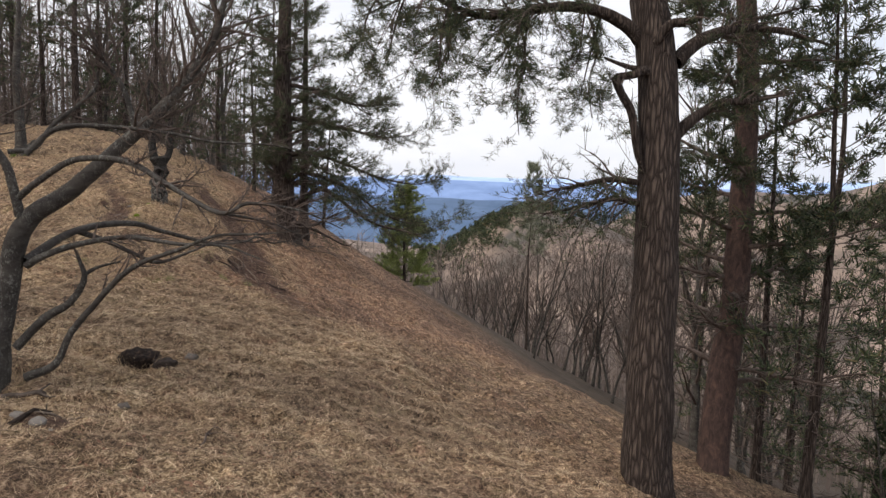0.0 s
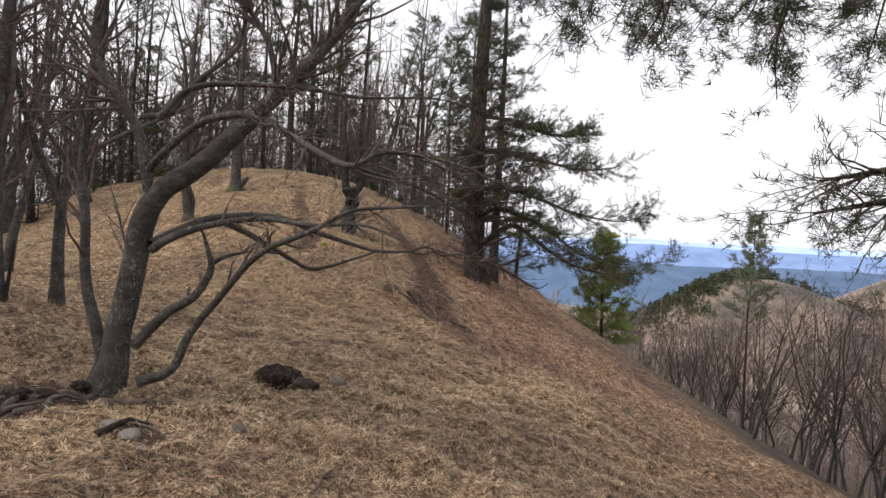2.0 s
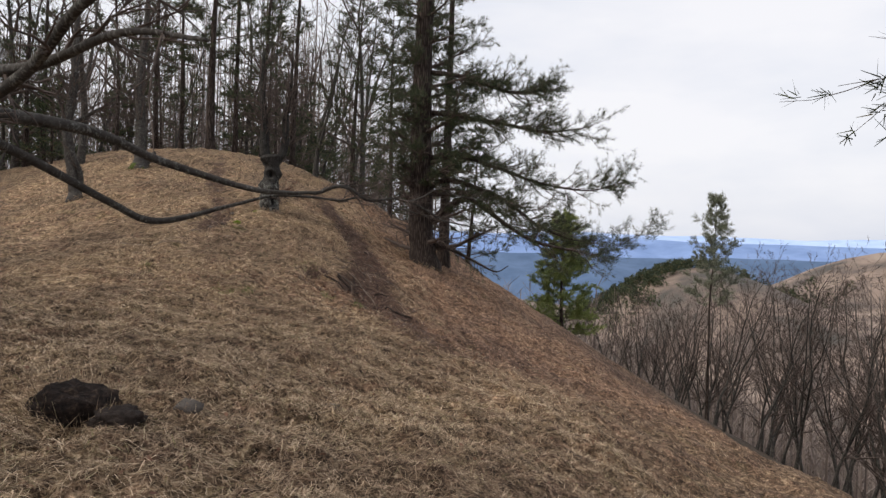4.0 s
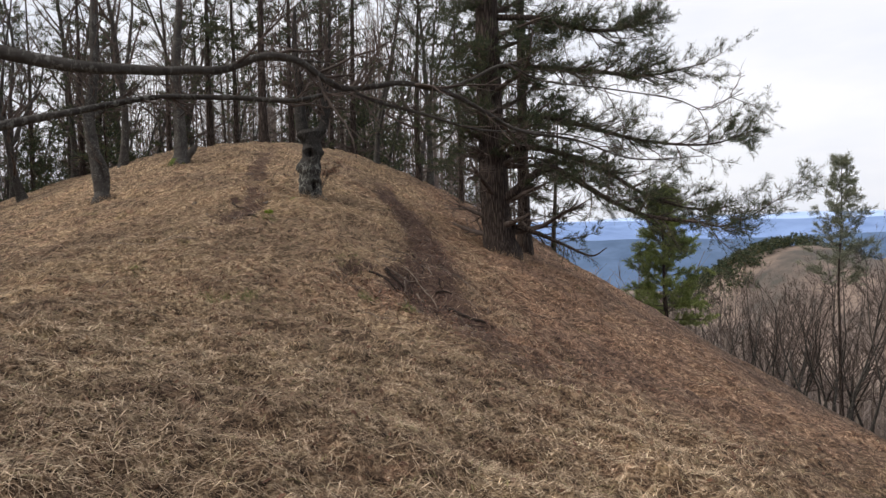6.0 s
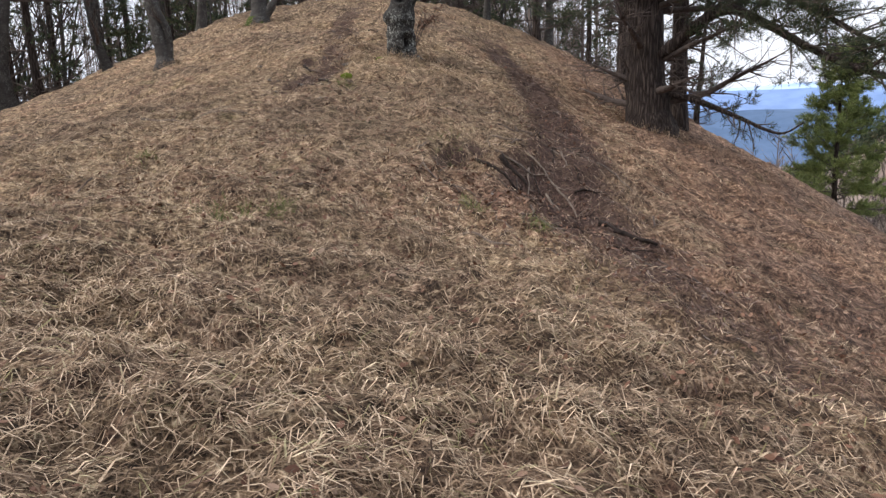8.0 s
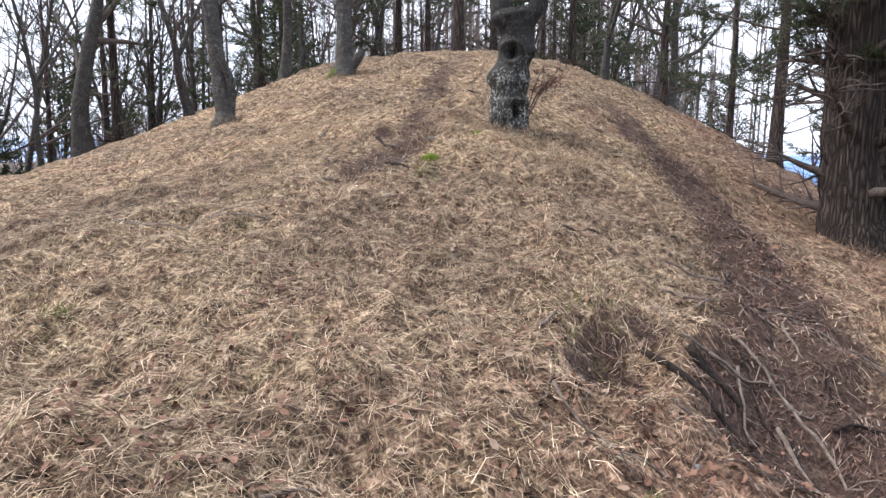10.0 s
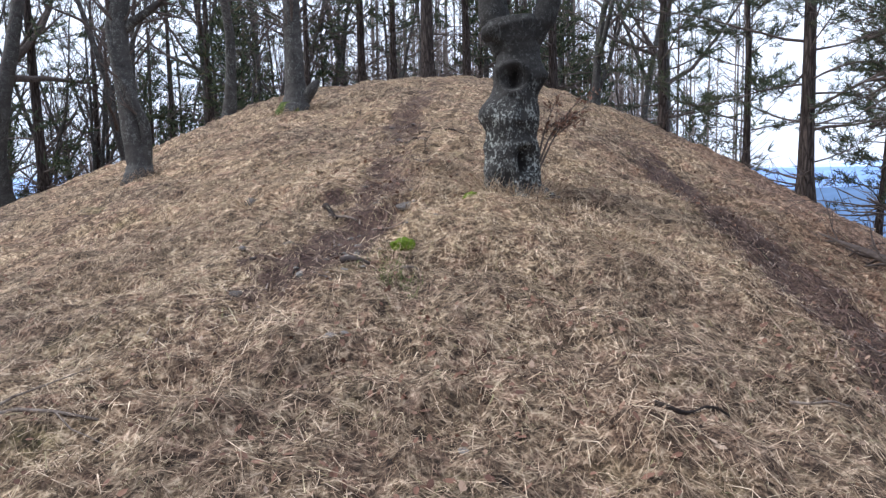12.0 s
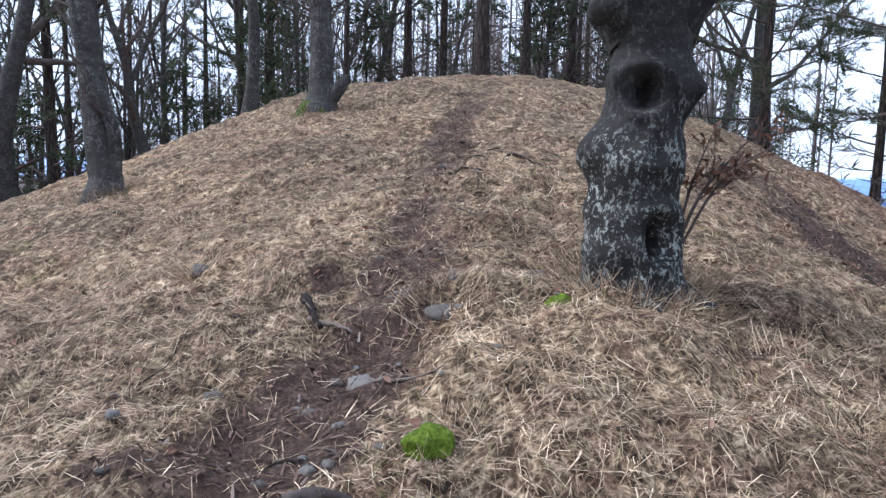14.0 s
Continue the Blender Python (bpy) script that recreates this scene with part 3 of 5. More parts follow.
# ------------------------------------------------------------------ trees that the walk passes: lines of (x, y, z, radius)
MAIN = [(-1.72, -14.02, -1.71, 0.190), (-1.66, -14.02, -1.42, 0.145), (-1.64, -14.02, -1.15, 0.125), (-1.54, -14.03, -0.52, 0.118), (-1.45, -14.08, -0.05, 0.118), (-1.27, -14.13, 0.27, 0.105), (-0.87, -14.22, 0.56, 0.095), (-0.43, -14.32, 1.02, 0.082), (0.01, -14.41, 1.46, 0.068), (0.38, -14.51, 1.91, 0.055), (0.68, -14.61, 2.45, 0.040), (0.79, -14.71, 3.06, 0.020)]
STEM = [(-1.87, -13.97, -1.73, 0.100), (-1.81, -13.93, -1.39, 0.070), (-1.97, -13.88, -0.87, 0.055), (-2.06, -13.83, -0.50, 0.050), (-2.07, -13.84, -0.02, 0.046), (-2.15, -13.79, 0.42, 0.044), (-2.12, -13.74, 1.08, 0.040), (-2.02, -13.74, 1.74, 0.035), (-2.03, -13.75, 2.51, 0.025), (-2.25, -13.76, 3.43, 0.012)]
UP = [(-1.39, -14.13, 0.26, 0.055), (-1.45, -14.13, 0.57, 0.052), (-1.52, -14.13, 0.85, 0.048), (-1.73, -14.14, 1.17, 0.044), (-1.94, -14.09, 1.53, 0.040), (-1.97, -14.04, 1.96, 0.036), (-1.84, -14.05, 2.60, 0.024), (-1.96, -14.05, 3.32, 0.010)]
HUMP = [(-1.41, -14.13, 0.47, 0.040), (-1.20, -14.33, 0.65, 0.036), (-0.79, -14.62, 0.91, 0.034), (-0.26, -15.21, 0.90, 0.032), (0.11, -15.71, 0.68, 0.028), (0.55, -16.30, 0.43, 0.022), (0.81, -16.40, 0.53, 0.016), (1.28, -16.49, 0.47, 0.010), (1.67, -16.58, 0.30, 0.005)]
HUMP_FORK = [(0.55, -16.30, 0.43, 0.016), (0.83, -16.19, 0.38, 0.012), (1.11, -16.09, 0.31, 0.009), (1.38, -15.99, 0.19, 0.005)]
LOW = [(-1.34, -14.12, -0.30, 0.045), (-1.14, -14.22, -0.17, 0.042), (-0.82, -14.32, -0.04, 0.036), (-0.29, -14.51, 0.06, 0.028), (0.24, -15.00, 0.02, 0.020), (0.67, -15.50, 0.04, 0.013), (0.99, -15.89, -0.06, 0.006)]
CROOK = [(-1.48, -14.07, -1.24, 0.055), (-1.18, -14.12, -0.91, 0.050), (-0.92, -14.16, -0.74, 0.042), (-0.76, -14.21, -0.47, 0.036), (-0.80, -14.22, -0.25, 0.022), (-0.86, -14.22, -0.07, 0.010)]
CROOK_FORK = [(-0.76, -14.21, -0.40, 0.026), (-0.60, -14.21, -0.31, 0.018), (-0.37, -14.21, -0.25, 0.008)]
ARCH = [(-1.37, -14.22, -1.57, 0.055), (-1.06, -14.26, -1.42, 0.045), (-0.89, -14.31, -1.05, 0.040), (-0.61, -14.41, -0.68, 0.036), (-0.37, -14.61, -0.39, 0.032), (-0.14, -14.81, -0.20, 0.028), (0.25, -15.10, -0.03, 0.022), (0.59, -15.50, 0.15, 0.016), (0.97, -15.79, 0.19, 0.010), (1.38, -15.99, 0.24, 0.005)]
TOP = [(-1.30, -14.23, 0.96, 0.035), (-1.03, -14.33, 1.23, 0.030), (-0.67, -14.42, 1.30, 0.026), (0.05, -14.71, 1.26, 0.020), (0.61, -15.00, 1.16, 0.014), (1.24, -15.29, 1.14, 0.008), (1.68, -15.38, 1.03, 0.004)]
TOP_B = [(-1.49, -14.13, 0.98, 0.030), (-1.23, -14.13, 1.04, 0.028), (-1.04, -14.13, 1.31, 0.025), (-0.65, -14.12, 1.69, 0.020), (-0.57, -14.12, 2.00, 0.015), (-0.44, -14.12, 2.63, 0.008)]
SKYWARD = [(-0.18, -14.36, 1.26, 0.040), (-0.33, -14.22, 1.78, 0.030), (-0.63, -14.13, 2.31, 0.020), (-0.75, -14.03, 3.08, 0.010)]
OVER_A = [(-1.36, -14.12, -0.24, 0.060), (-0.90, -13.42, 0.06, 0.048), (-0.32, -12.68, 0.11, 0.040), (0.10, -12.15, -0.04, 0.0340), (0.76, -12.12, -0.22, 0.0245), (1.10, -12.05, -0.24, 0.0177), (1.22, -12.01, -0.23, 0.0163), (1.34, -11.97, -0.22, 0.0156), (1.48, -11.93, -0.16, 0.0150), (1.60, -11.89, -0.17, 0.0136), (1.69, -11.85, -0.23, 0.0129), (1.77, -11.81, -0.26, 0.0122), (1.89, -11.82, -0.25, 0.0116), (2.01, -11.78, -0.23, 0.0109), (2.19, -11.75, -0.27, 0.0095), (2.35, -11.72, -0.35, 0.0082), (2.48, -11.68, -0.41, 0.0068), (2.73, -11.65, -0.45, 0.0054), (2.99, -11.63, -0.53, 0.0034), (3.31, -11.61, -0.52, 0.0014)]
OVER_B = [(-0.88, -13.40, 0.05, 0.038), (-0.55, -12.85, -0.14, 0.033), (-0.20, -12.38, -0.38, 0.029), (0.08, -12.06, -0.51, 0.0272), (0.59, -11.80, -0.36, 0.0163), (0.88, -11.62, -0.26, 0.0122), (1.03, -11.59, -0.24, 0.0116), (1.28, -11.56, -0.24, 0.0109), (1.53, -11.59, -0.26, 0.0102), (1.65, -11.55, -0.23, 0.0095), (1.77, -11.51, -0.21, 0.0088), (1.90, -11.47, -0.25, 0.0082), (2.10, -11.44, -0.30, 0.0068), (2.36, -11.37, -0.36, 0.0054), (2.74, -11.30, -0.37, 0.0034), (3.10, -11.24, -0.44, 0.0020)]
OVER_C = [(2.01, -11.78, -0.23, 0.0082), (2.13, -11.74, -0.25, 0.0075), (2.28, -11.65, -0.19, 0.0068), (2.44, -11.57, -0.11, 0.0054), (2.62, -11.49, -0.16, 0.0048), (2.93, -11.41, -0.18, 0.0034), (3.29, -11.35, -0.22, 0.0027), (3.49, -11.27, -0.26, 0.0020), (3.69, -11.23, -0.15, 0.0014)]
OVER_D = [(1.34, -11.97, -0.22, 0.0082), (1.42, -11.92, -0.17, 0.0082), (1.56, -11.79, -0.14, 0.0068), (1.70, -11.70, -0.13, 0.0041)]
NEAR_TRUNK = [(6.34, -15.65, -3.77, 0.483), (6.34, -15.67, -3.39, 0.380), (6.40, -15.62, -2.10, 0.333), (6.50, -15.50, -0.51, 0.310), (6.54, -15.36, 1.07, 0.287), (6.53, -15.21, 2.49, 0.270), (6.43, -15.05, 3.68, 0.247), (6.39, -14.86, 5.42, 0.207), (6.44, -14.68, 7.40, 0.149), (6.50, -14.47, 9.77, 0.057)]
NEAR_WEST = [(6.36, -15.11, 2.80, 0.115), (6.08, -15.07, 3.05, 0.098), (5.66, -14.99, 3.21, 0.081), (5.18, -14.88, 3.23, 0.069), (4.77, -14.83, 3.15, 0.057), (4.09, -14.66, 3.01, 0.046), (3.64, -14.56, 3.11, 0.034), (3.19, -14.47, 3.23, 0.023), (2.48, -14.30, 2.89, 0.011)]
NEAR_CROOK = [(6.28, -15.37, 0.98, 0.034), (6.13, -15.38, 1.29, 0.052), (6.03, -15.34, 1.82, 0.057), (5.87, -15.30, 2.08, 0.057), (5.82, -15.26, 2.27, 0.057), (5.96, -15.32, 2.31, 0.052), (6.26, -15.33, 2.41, 0.069)]
NEAR_EAST = [(6.37, -15.33, 2.80, 0.081), (6.48, -15.47, 3.02, 0.069), (6.62, -15.64, 3.04, 0.057), (6.80, -15.71, 3.12, 0.040), (6.77, -15.67, 3.31, 0.029)]
NEAR_EAST_B = [(6.76, -15.31, 2.58, 0.115), (7.02, -15.29, 2.80, 0.103), (7.36, -15.30, 3.00, 0.092), (7.77, -15.36, 3.15, 0.069), (8.54, -15.47, 3.18, 0.046), (9.42, -15.64, 3.04, 0.017)]
NEAR_EAST_C = [(6.75, -15.41, 1.55, 0.092), (6.94, -15.47, 1.75, 0.081), (7.38, -15.52, 2.02, 0.063), (7.91, -15.63, 2.10, 0.046), (8.52, -15.77, 2.24, 0.023)]
NEAR_LOW = [(6.34, -15.33, 0.55, 0.057), (5.91, -15.25, 0.64, 0.040), (5.42, -15.15, 0.53, 0.029), (4.87, -15.04, 0.40, 0.011)]
NEAR_LOW_B = [(6.34, -15.30, 0.87, 0.052), (5.84, -15.19, 0.90, 0.040), (5.35, -15.10, 0.80, 0.029), (4.91, -15.02, 0.71, 0.011)]
NEAR_STUB = [(6.33, -15.24, 2.43, 0.046), (6.04, -15.17, 2.47, 0.034), (5.73, -15.08, 2.57, 0.017)]
RED_TRUNK = [(9.62, -13.68, -4.85, 0.396), (9.60, -13.73, -4.39, 0.297), (9.81, -13.63, -2.48, 0.264), (10.00, -13.57, -1.10, 0.242), (10.15, -13.46, 0.69, 0.220), (10.27, -13.30, 2.81, 0.198), (10.25, -13.04, 5.23, 0.165), (10.25, -12.76, 8.08, 0.110), (10.33, -12.42, 11.78, 0.044)]
TALL_TRUNK = [(4.46, 1.09, -1.53, 0.500), (4.40, 1.10, -1.18, 0.400), (4.35, 1.12, -0.42, 0.330), (4.30, 1.16, 0.83, 0.310), (4.26, 1.19, 2.09, 0.290), (4.23, 1.22, 3.59, 0.270), (4.25, 1.27, 5.60, 0.230), (4.35, 1.33, 8.73, 0.170), (4.58, 1.41, 13.10, 0.060)]
TALL_LOW = [(4.30, 1.13, -0.17, 0.120), (4.65, 0.90, -0.01, 0.110), (5.10, 0.57, 0.38, 0.095), (5.45, 0.24, 0.51, 0.080), (5.86, -0.21, 0.22, 0.065), (6.34, -0.87, -0.24, 0.050), (6.86, -1.53, -0.59, 0.040), (7.53, -2.20, -0.74, 0.028), (8.02, -2.65, -0.82, 0.015), (8.77, -3.11, -0.32, 0.006)]
TALL_MID = [(4.27, 1.15, 0.58, 0.090), (4.92, 0.80, 1.04, 0.080), (5.94, -0.01, 0.70, 0.060), (6.49, -0.47, 0.34, 0.045), (7.03, -1.13, -0.17, 0.030), (7.72, -1.81, -0.50, 0.020), (8.34, -2.27, -0.45, 0.008)]
TALL_HIGH = [(4.26, 1.18, 1.65, 0.080), (5.28, 0.58, 1.70, 0.065), (6.09, -0.01, 1.40, 0.050), (7.13, -0.72, 0.97, 0.035), (8.18, -1.42, 0.78, 0.020), (8.93, -1.89, 1.00, 0.008)]
TALL_SKY = [(4.22, 1.21, 2.97, 0.080), (5.33, 0.60, 2.79, 0.065), (6.38, -0.01, 2.55, 0.050), (7.34, -0.61, 2.33, 0.030), (8.34, -1.10, 2.46, 0.010)]
TALL_SKY_B = [(4.20, 1.24, 4.10, 0.080), (5.38, 0.62, 3.88, 0.060), (6.42, 0.01, 3.43, 0.045), (7.40, -0.58, 3.45, 0.020)]
TALL_GROUND = [(4.59, 1.09, -0.68, 0.060), (5.20, 0.73, -0.90, 0.050), (5.72, 0.37, -1.17, 0.035), (6.22, 0.02, -1.42, 0.020), (6.51, -0.21, -1.25, 0.010)]
KNOLL_TRUNK = [(0.25, 0.15, -0.15, 0.300), (0.24, 0.16, -0.04, 0.255), (0.23, 0.17, 0.09, 0.232), (0.22, 0.19, 0.25, 0.225), (0.22, 0.21, 0.42, 0.205), (0.23, 0.22, 0.57, 0.215), (0.23, 0.24, 0.71, 0.200), (0.25, 0.26, 0.85, 0.190), (0.26, 0.27, 0.94, 0.205), (0.27, 0.29, 1.07, 0.190), (0.25, 0.30, 1.21, 0.200), (0.23, 0.31, 1.33, 0.235), (0.22, 0.31, 1.41, 0.200)]
KNOLL_LEFT = [(0.20, 0.28, 1.16, 0.150), (0.13, 0.28, 1.33, 0.140), (0.07, 0.29, 1.55, 0.130), (0.03, 0.31, 1.82, 0.115), (0.04, 0.36, 2.26, 0.100), (-0.05, 0.42, 3.01, 0.070), (-0.05, 0.55, 4.11, 0.030)]
KNOLL_RIGHT = [(0.27, 0.29, 1.07, 0.120), (0.34, 0.30, 1.19, 0.115), (0.43, 0.30, 1.32, 0.105), (0.52, 0.32, 1.47, 0.100), (0.58, 0.34, 1.80, 0.090), (0.57, 0.41, 2.41, 0.075), (0.66, 0.57, 3.26, 0.045), (0.68, 0.72, 4.13, 0.020)]
ONE_TRUNK = [(-5.28, 3.09, -0.04, 0.250), (-5.26, 3.12, 0.16, 0.200), (-5.28, 3.14, 0.44, 0.165), (-5.38, 3.17, 1.05, 0.150), (-5.51, 3.21, 1.66, 0.140), (-5.58, 3.24, 2.19, 0.135), (-5.53, 3.30, 2.71, 0.125), (-5.47, 3.39, 3.49, 0.110), (-5.49, 3.55, 5.15, 0.080), (-5.42, 3.78, 7.33, 0.030)]
ONE_SIDE = [(-5.24, 3.11, 0.09, 0.100), (-5.16, 3.14, 0.43, 0.085), (-5.15, 3.13, 0.86, 0.075), (-5.31, 3.09, 1.30, 0.070), (-5.48, 3.09, 1.65, 0.060), (-5.62, 3.13, 2.17, 0.050), (-5.70, 3.26, 2.63, 0.040), (-5.94, 3.27, 3.33, 0.020)]
ONE_ARM = [(-5.49, 3.26, 2.23, 0.070), (-5.25, 3.34, 2.44, 0.060), (-4.91, 3.44, 2.70, 0.045), (-4.65, 3.52, 2.91, 0.030), (-4.40, 3.61, 3.21, 0.015)]
TWO_TRUNK = [(-4.49, 6.98, 1.29, 0.360), (-4.45, 7.01, 1.54, 0.270), (-4.46, 7.04, 1.89, 0.200), (-4.51, 7.11, 2.70, 0.170), (-4.55, 7.18, 3.52, 0.160), (-4.60, 7.27, 4.56, 0.140), (-4.50, 7.51, 6.76, 0.090), (-4.56, 7.72, 9.08, 0.030)]
TWO_STUB = [(-4.42, 7.02, 1.54, 0.130), (-4.24, 7.02, 1.71, 0.110), (-4.11, 7.01, 1.85, 0.100), (-4.04, 7.04, 1.99, 0.060), (-4.03, 7.05, 2.04, 0.020)]
SHOOT_A = [(0.45, 0.24, 0.19, 0.011), (0.54, 0.28, 0.41, 0.008), (0.67, 0.33, 0.58, 0.006), (0.81, 0.38, 0.75, 0.002)]
SHOOT_B = [(0.45, 0.24, 0.27, 0.009), (0.51, 0.28, 0.51, 0.006), (0.59, 0.33, 0.73, 0.002)]
SHOOT_C = [(0.46, 0.23, 0.16, 0.009), (0.60, 0.25, 0.44, 0.007), (0.74, 0.25, 0.58, 0.004), (0.85, 0.23, 0.65, 0.002)]


class Hero:
    """A tree built limb by limb along given lines."""

    def __init__(self, name, label, trunk, bark, seed, sides=14, rough=0.1):
        self.rng = np.random.default_rng(seed)
        self.base = np.array(trunk[0][:3])
        self.tree = new(name)
        self.tree.location = self.base
        self.bark, self.twigs, self.spots = bark, Wood(), []
        tagged(self.tree, label, "tree")
        self.limb(trunk, "trunk", sides, rough)

    def limb(self, ctrl, name="limb", sides=8, rough=0.08, bark=None):
        c = np.array(ctrl, float)
        c[:, :3] -= self.base
        p, r = smooth_line(c, 6)
        sway = self.rng.normal(0, 0.2, (len(p) + 8, 3))
        p = p + np.stack([np.convolve(sway[:, q], np.ones(9) / 9, "valid") for q in range(3)], 1) * r[:, None]
        w = Wood()
        w.tube(p, r, sides, rough, self.rng, 0.93)
        link_mesh(name, w.v, w.f, bark or self.bark, self.tree)
        return p, r

    def shoots(self, line, count, length, spread=0.8, lift=0.05, start=0.3, fine=4, needle=0, flat=1.0):
        """Side twigs along a limb, with bunches of needles on their ends."""
        p, r = line
        n = len(p) - 1
        rng = self.rng
        for _ in range(count):
            f = rng.uniform(start, 1)
            k = min(int(f * n), n - 1)
            d = off_axis(rng, p[k + 1] - p[k], spread * rng.uniform(0.5, 1.3))
            d[2] *= flat
            ln = length * rng.uniform(0.4, 1.2)
            t = bough(rng, p[k], d, ln, 5, 0.16, lift)
            r0 = min(max(r[k] * 0.5, 0.0025), 0.02)
            self.twigs.tube(t, np.linspace(r0, 0.0015, 6), 4)
            for _ in range(fine):
                j = rng.integers(1, 5)
                d2 = off_axis(rng, t[j + 1] - t[j], rng.uniform(0.4, 1.1))
                d2[2] *= flat
                t2 = bough(rng, t[j], d2, ln * rng.uniform(0.25, 0.6), 3, 0.16, lift)
                self.twigs.tube(t2, np.array((0.5, 0.4, 0.3, 0.15)) * min(r0, 0.01), 3)
                for q in range(needle):
                    z = t2[1] + (t2[3] - t2[1]) * (q + 0.5) / needle
                    self.spots.append((*z, *(d2 * 0.7 + (0, 0, 0.3))))
            for q in range(needle):
                self.spots.append((*t[min(3 + q, 5)], *(d * 0.7 + (0, 0, 0.3))))

    def close(self, blades=14, size=0.13, width=0.011, mat=None):
        tagged(link_mesh("crown", self.twigs.v, self.twigs.f, TWIG, self.tree), kind="stuff")
        if self.spots:
            v, lo = tufts(self.rng, self.spots, blades, size, width)
            tagged(quad_mesh("foliage", v, lo, 4, mat or NEEDLE, self.tree), kind="stuff")
        return self.tree


def pine_boughs(h, trunk, low, high, count, reach, needle=3, west=1.0):
    """Whorls of boughs round a trunk between two shares of its length."""
    c = np.array(trunk)
    p, r = smooth_line(np.column_stack([c[:, :3] - h.base, c[:, 3]]), 6)
    n = len(p) - 1
    for k in range(count):
        f = low + (high - low) * (k + h.rng.random()) / count
        i = min(int(f * n), n - 1)
        a = k * 2.4 + h.rng.uniform(-0.4, 0.4)
        ln = reach * (1 - 0.7 * (f - low) / (1 - low)) * h.rng.uniform(0.6, 1.1) * (west if math.cos(a) < 0 else 1)
        t = bough(h.rng, p[i], (math.cos(a), math.sin(a), 0.2), ln, 7, 0.1, 0.01)
        w = Wood()
        rr = np.linspace(max(r[i] * 0.25, 0.015), 0.006, 8)
        w.tube(t, rr, 5)
        link_mesh("limb", w.v, w.f, TWIG, h.tree)
        h.shoots((t, rr), int(8 + 5 * ln), 0.75, 0.95, 0.04, 0.2, 4, needle, 0.65)


# ---- the many-stemmed beech
many = Hero("many_stemmed_beech", "crooked grey beech with several stems and bare arching limbs", MAIN, GREY_BARK, 31, 16, 0.14)
for ctrl, count, length in ((STEM, 26, 1.0), (UP, 34, 1.0), (HUMP, 34, 0.55), (HUMP_FORK, 10, 0.4), (LOW, 20, 0.45), (CROOK, 7, 0.25), (CROOK_FORK, 5, 0.25), (ARCH, 22, 0.4),
                            (TOP, 28, 0.55), (TOP_B, 28, 0.8), (SKYWARD, 28, 0.9), (OVER_A, 24, 0.4), (OVER_B, 22, 0.35), (OVER_C, 16, 0.3), (OVER_D, 4, 0.25)):
    many.shoots(many.limb(ctrl), count, length, 0.75, 0.04, 0.35 if ctrl is not MAIN else 0.6)
many.shoots(smooth_line([(*(np.array(q[:3]) - many.base), q[3]) for q in MAIN[6:]], 6), 46, 1.1)
many.close()

# ---- the pines at the edge of the slope
tall = Hero("tall_pine", "tall dark pine with furrowed bark and long low boughs", TALL_TRUNK, PINE_BARK, 32, 24, 0.14)
for ctrl in (TALL_LOW, TALL_MID, TALL_HIGH, TALL_SKY, TALL_SKY_B):
    tall.shoots(tall.limb(ctrl), 60, 1.0, 0.85, 0.04, 0.2, 6, 3, 0.7)
tall.shoots(tall.limb(TALL_GROUND), 12, 0.6, 0.8, 0.02, 0.2, 3, 1)
pine_boughs(tall, TALL_TRUNK, 0.36, 0.97, 40, 2.9, 3, 0.5)
pine_boughs(tall, TALL_TRUNK, 0.16, 0.5, 18, 2.3, 0, 0.8)
tall.close(11, 0.11, 0.0075)

near = Hero("near_pine", "big pine with thick plated grey brown bark", NEAR_TRUNK, PINE_BARK, 33, 26, 0.16)
near.shoots(near.limb(NEAR_WEST), 44, 1.5, 0.9, -0.13, 0.2, 6, 2)
near.shoots(near.limb(NEAR_CROOK), 6, 0.4, 0.9, 0.0, 0.1, 2)
near.shoots(near.limb(NEAR_EAST), 12, 0.5, 0.9, 0.02, 0.4, 3, 2)
near.shoots(near.limb(NEAR_EAST_B), 30, 0.9, 0.8, 0.0, 0.3, 4, 2)
near.shoots(near.limb(NEAR_EAST_C), 26, 0.8, 0.8, 0.0, 0.2, 4, 2)
near.shoots(near.limb(NEAR_LOW), 26, 0.9, 0.9, -0.02, 0.15, 4, 2)
near.shoots(near.limb(NEAR_LOW_B), 18, 0.8, 0.9, 0.0, 0.2, 4, 1)
# hanging sprays of the long western bough
droop = np.array(NEAR_WEST)
for k, f in enumerate((1.6, 2.3, 3.0, 3.5, 4.1, 4.7, 5.2, 5.8, 6.4, 7.0, 7.6)):
    i = int(f)
    x, y, z, r = droop[i] + (droop[i + 1] - droop[i]) * (f - i)
    fall, out, way = (1.3, 1.0, 1.5, 0.9, 1.4, 1.6, 1.0, 1.3, 0.8, 1.1, 0.7)[k], 0.25 + 0.1 * (k % 4), 2.2 + 1.7 * (k % 3)
    dx, dy = out * math.cos(way), out * math.sin(way)
    spray = [(x, y, z, 0.02), (x + dx * 0.5, y + dy * 0.5, z + 0.02, 0.016), (x + dx, y + dy, z - fall * 0.35, 0.012), (x + dx * 0.9 - 0.1, y + dy * 1.2, z - fall * 0.7, 0.009), (x + dx * 1.3 - 0.15, y + dy * 1.1, z - fall, 0.004)]
    near.shoots(near.limb(spray), 20, 0.6, 1.0, -0.01, 0.2, 4, 2, 0.8)
near.limb(NEAR_STUB)
pine_boughs(near, NEAR_TRUNK, 0.68, 0.97, 14, 3.0, 3, 0.55)
near.close(10, 0.1, 0.0085)

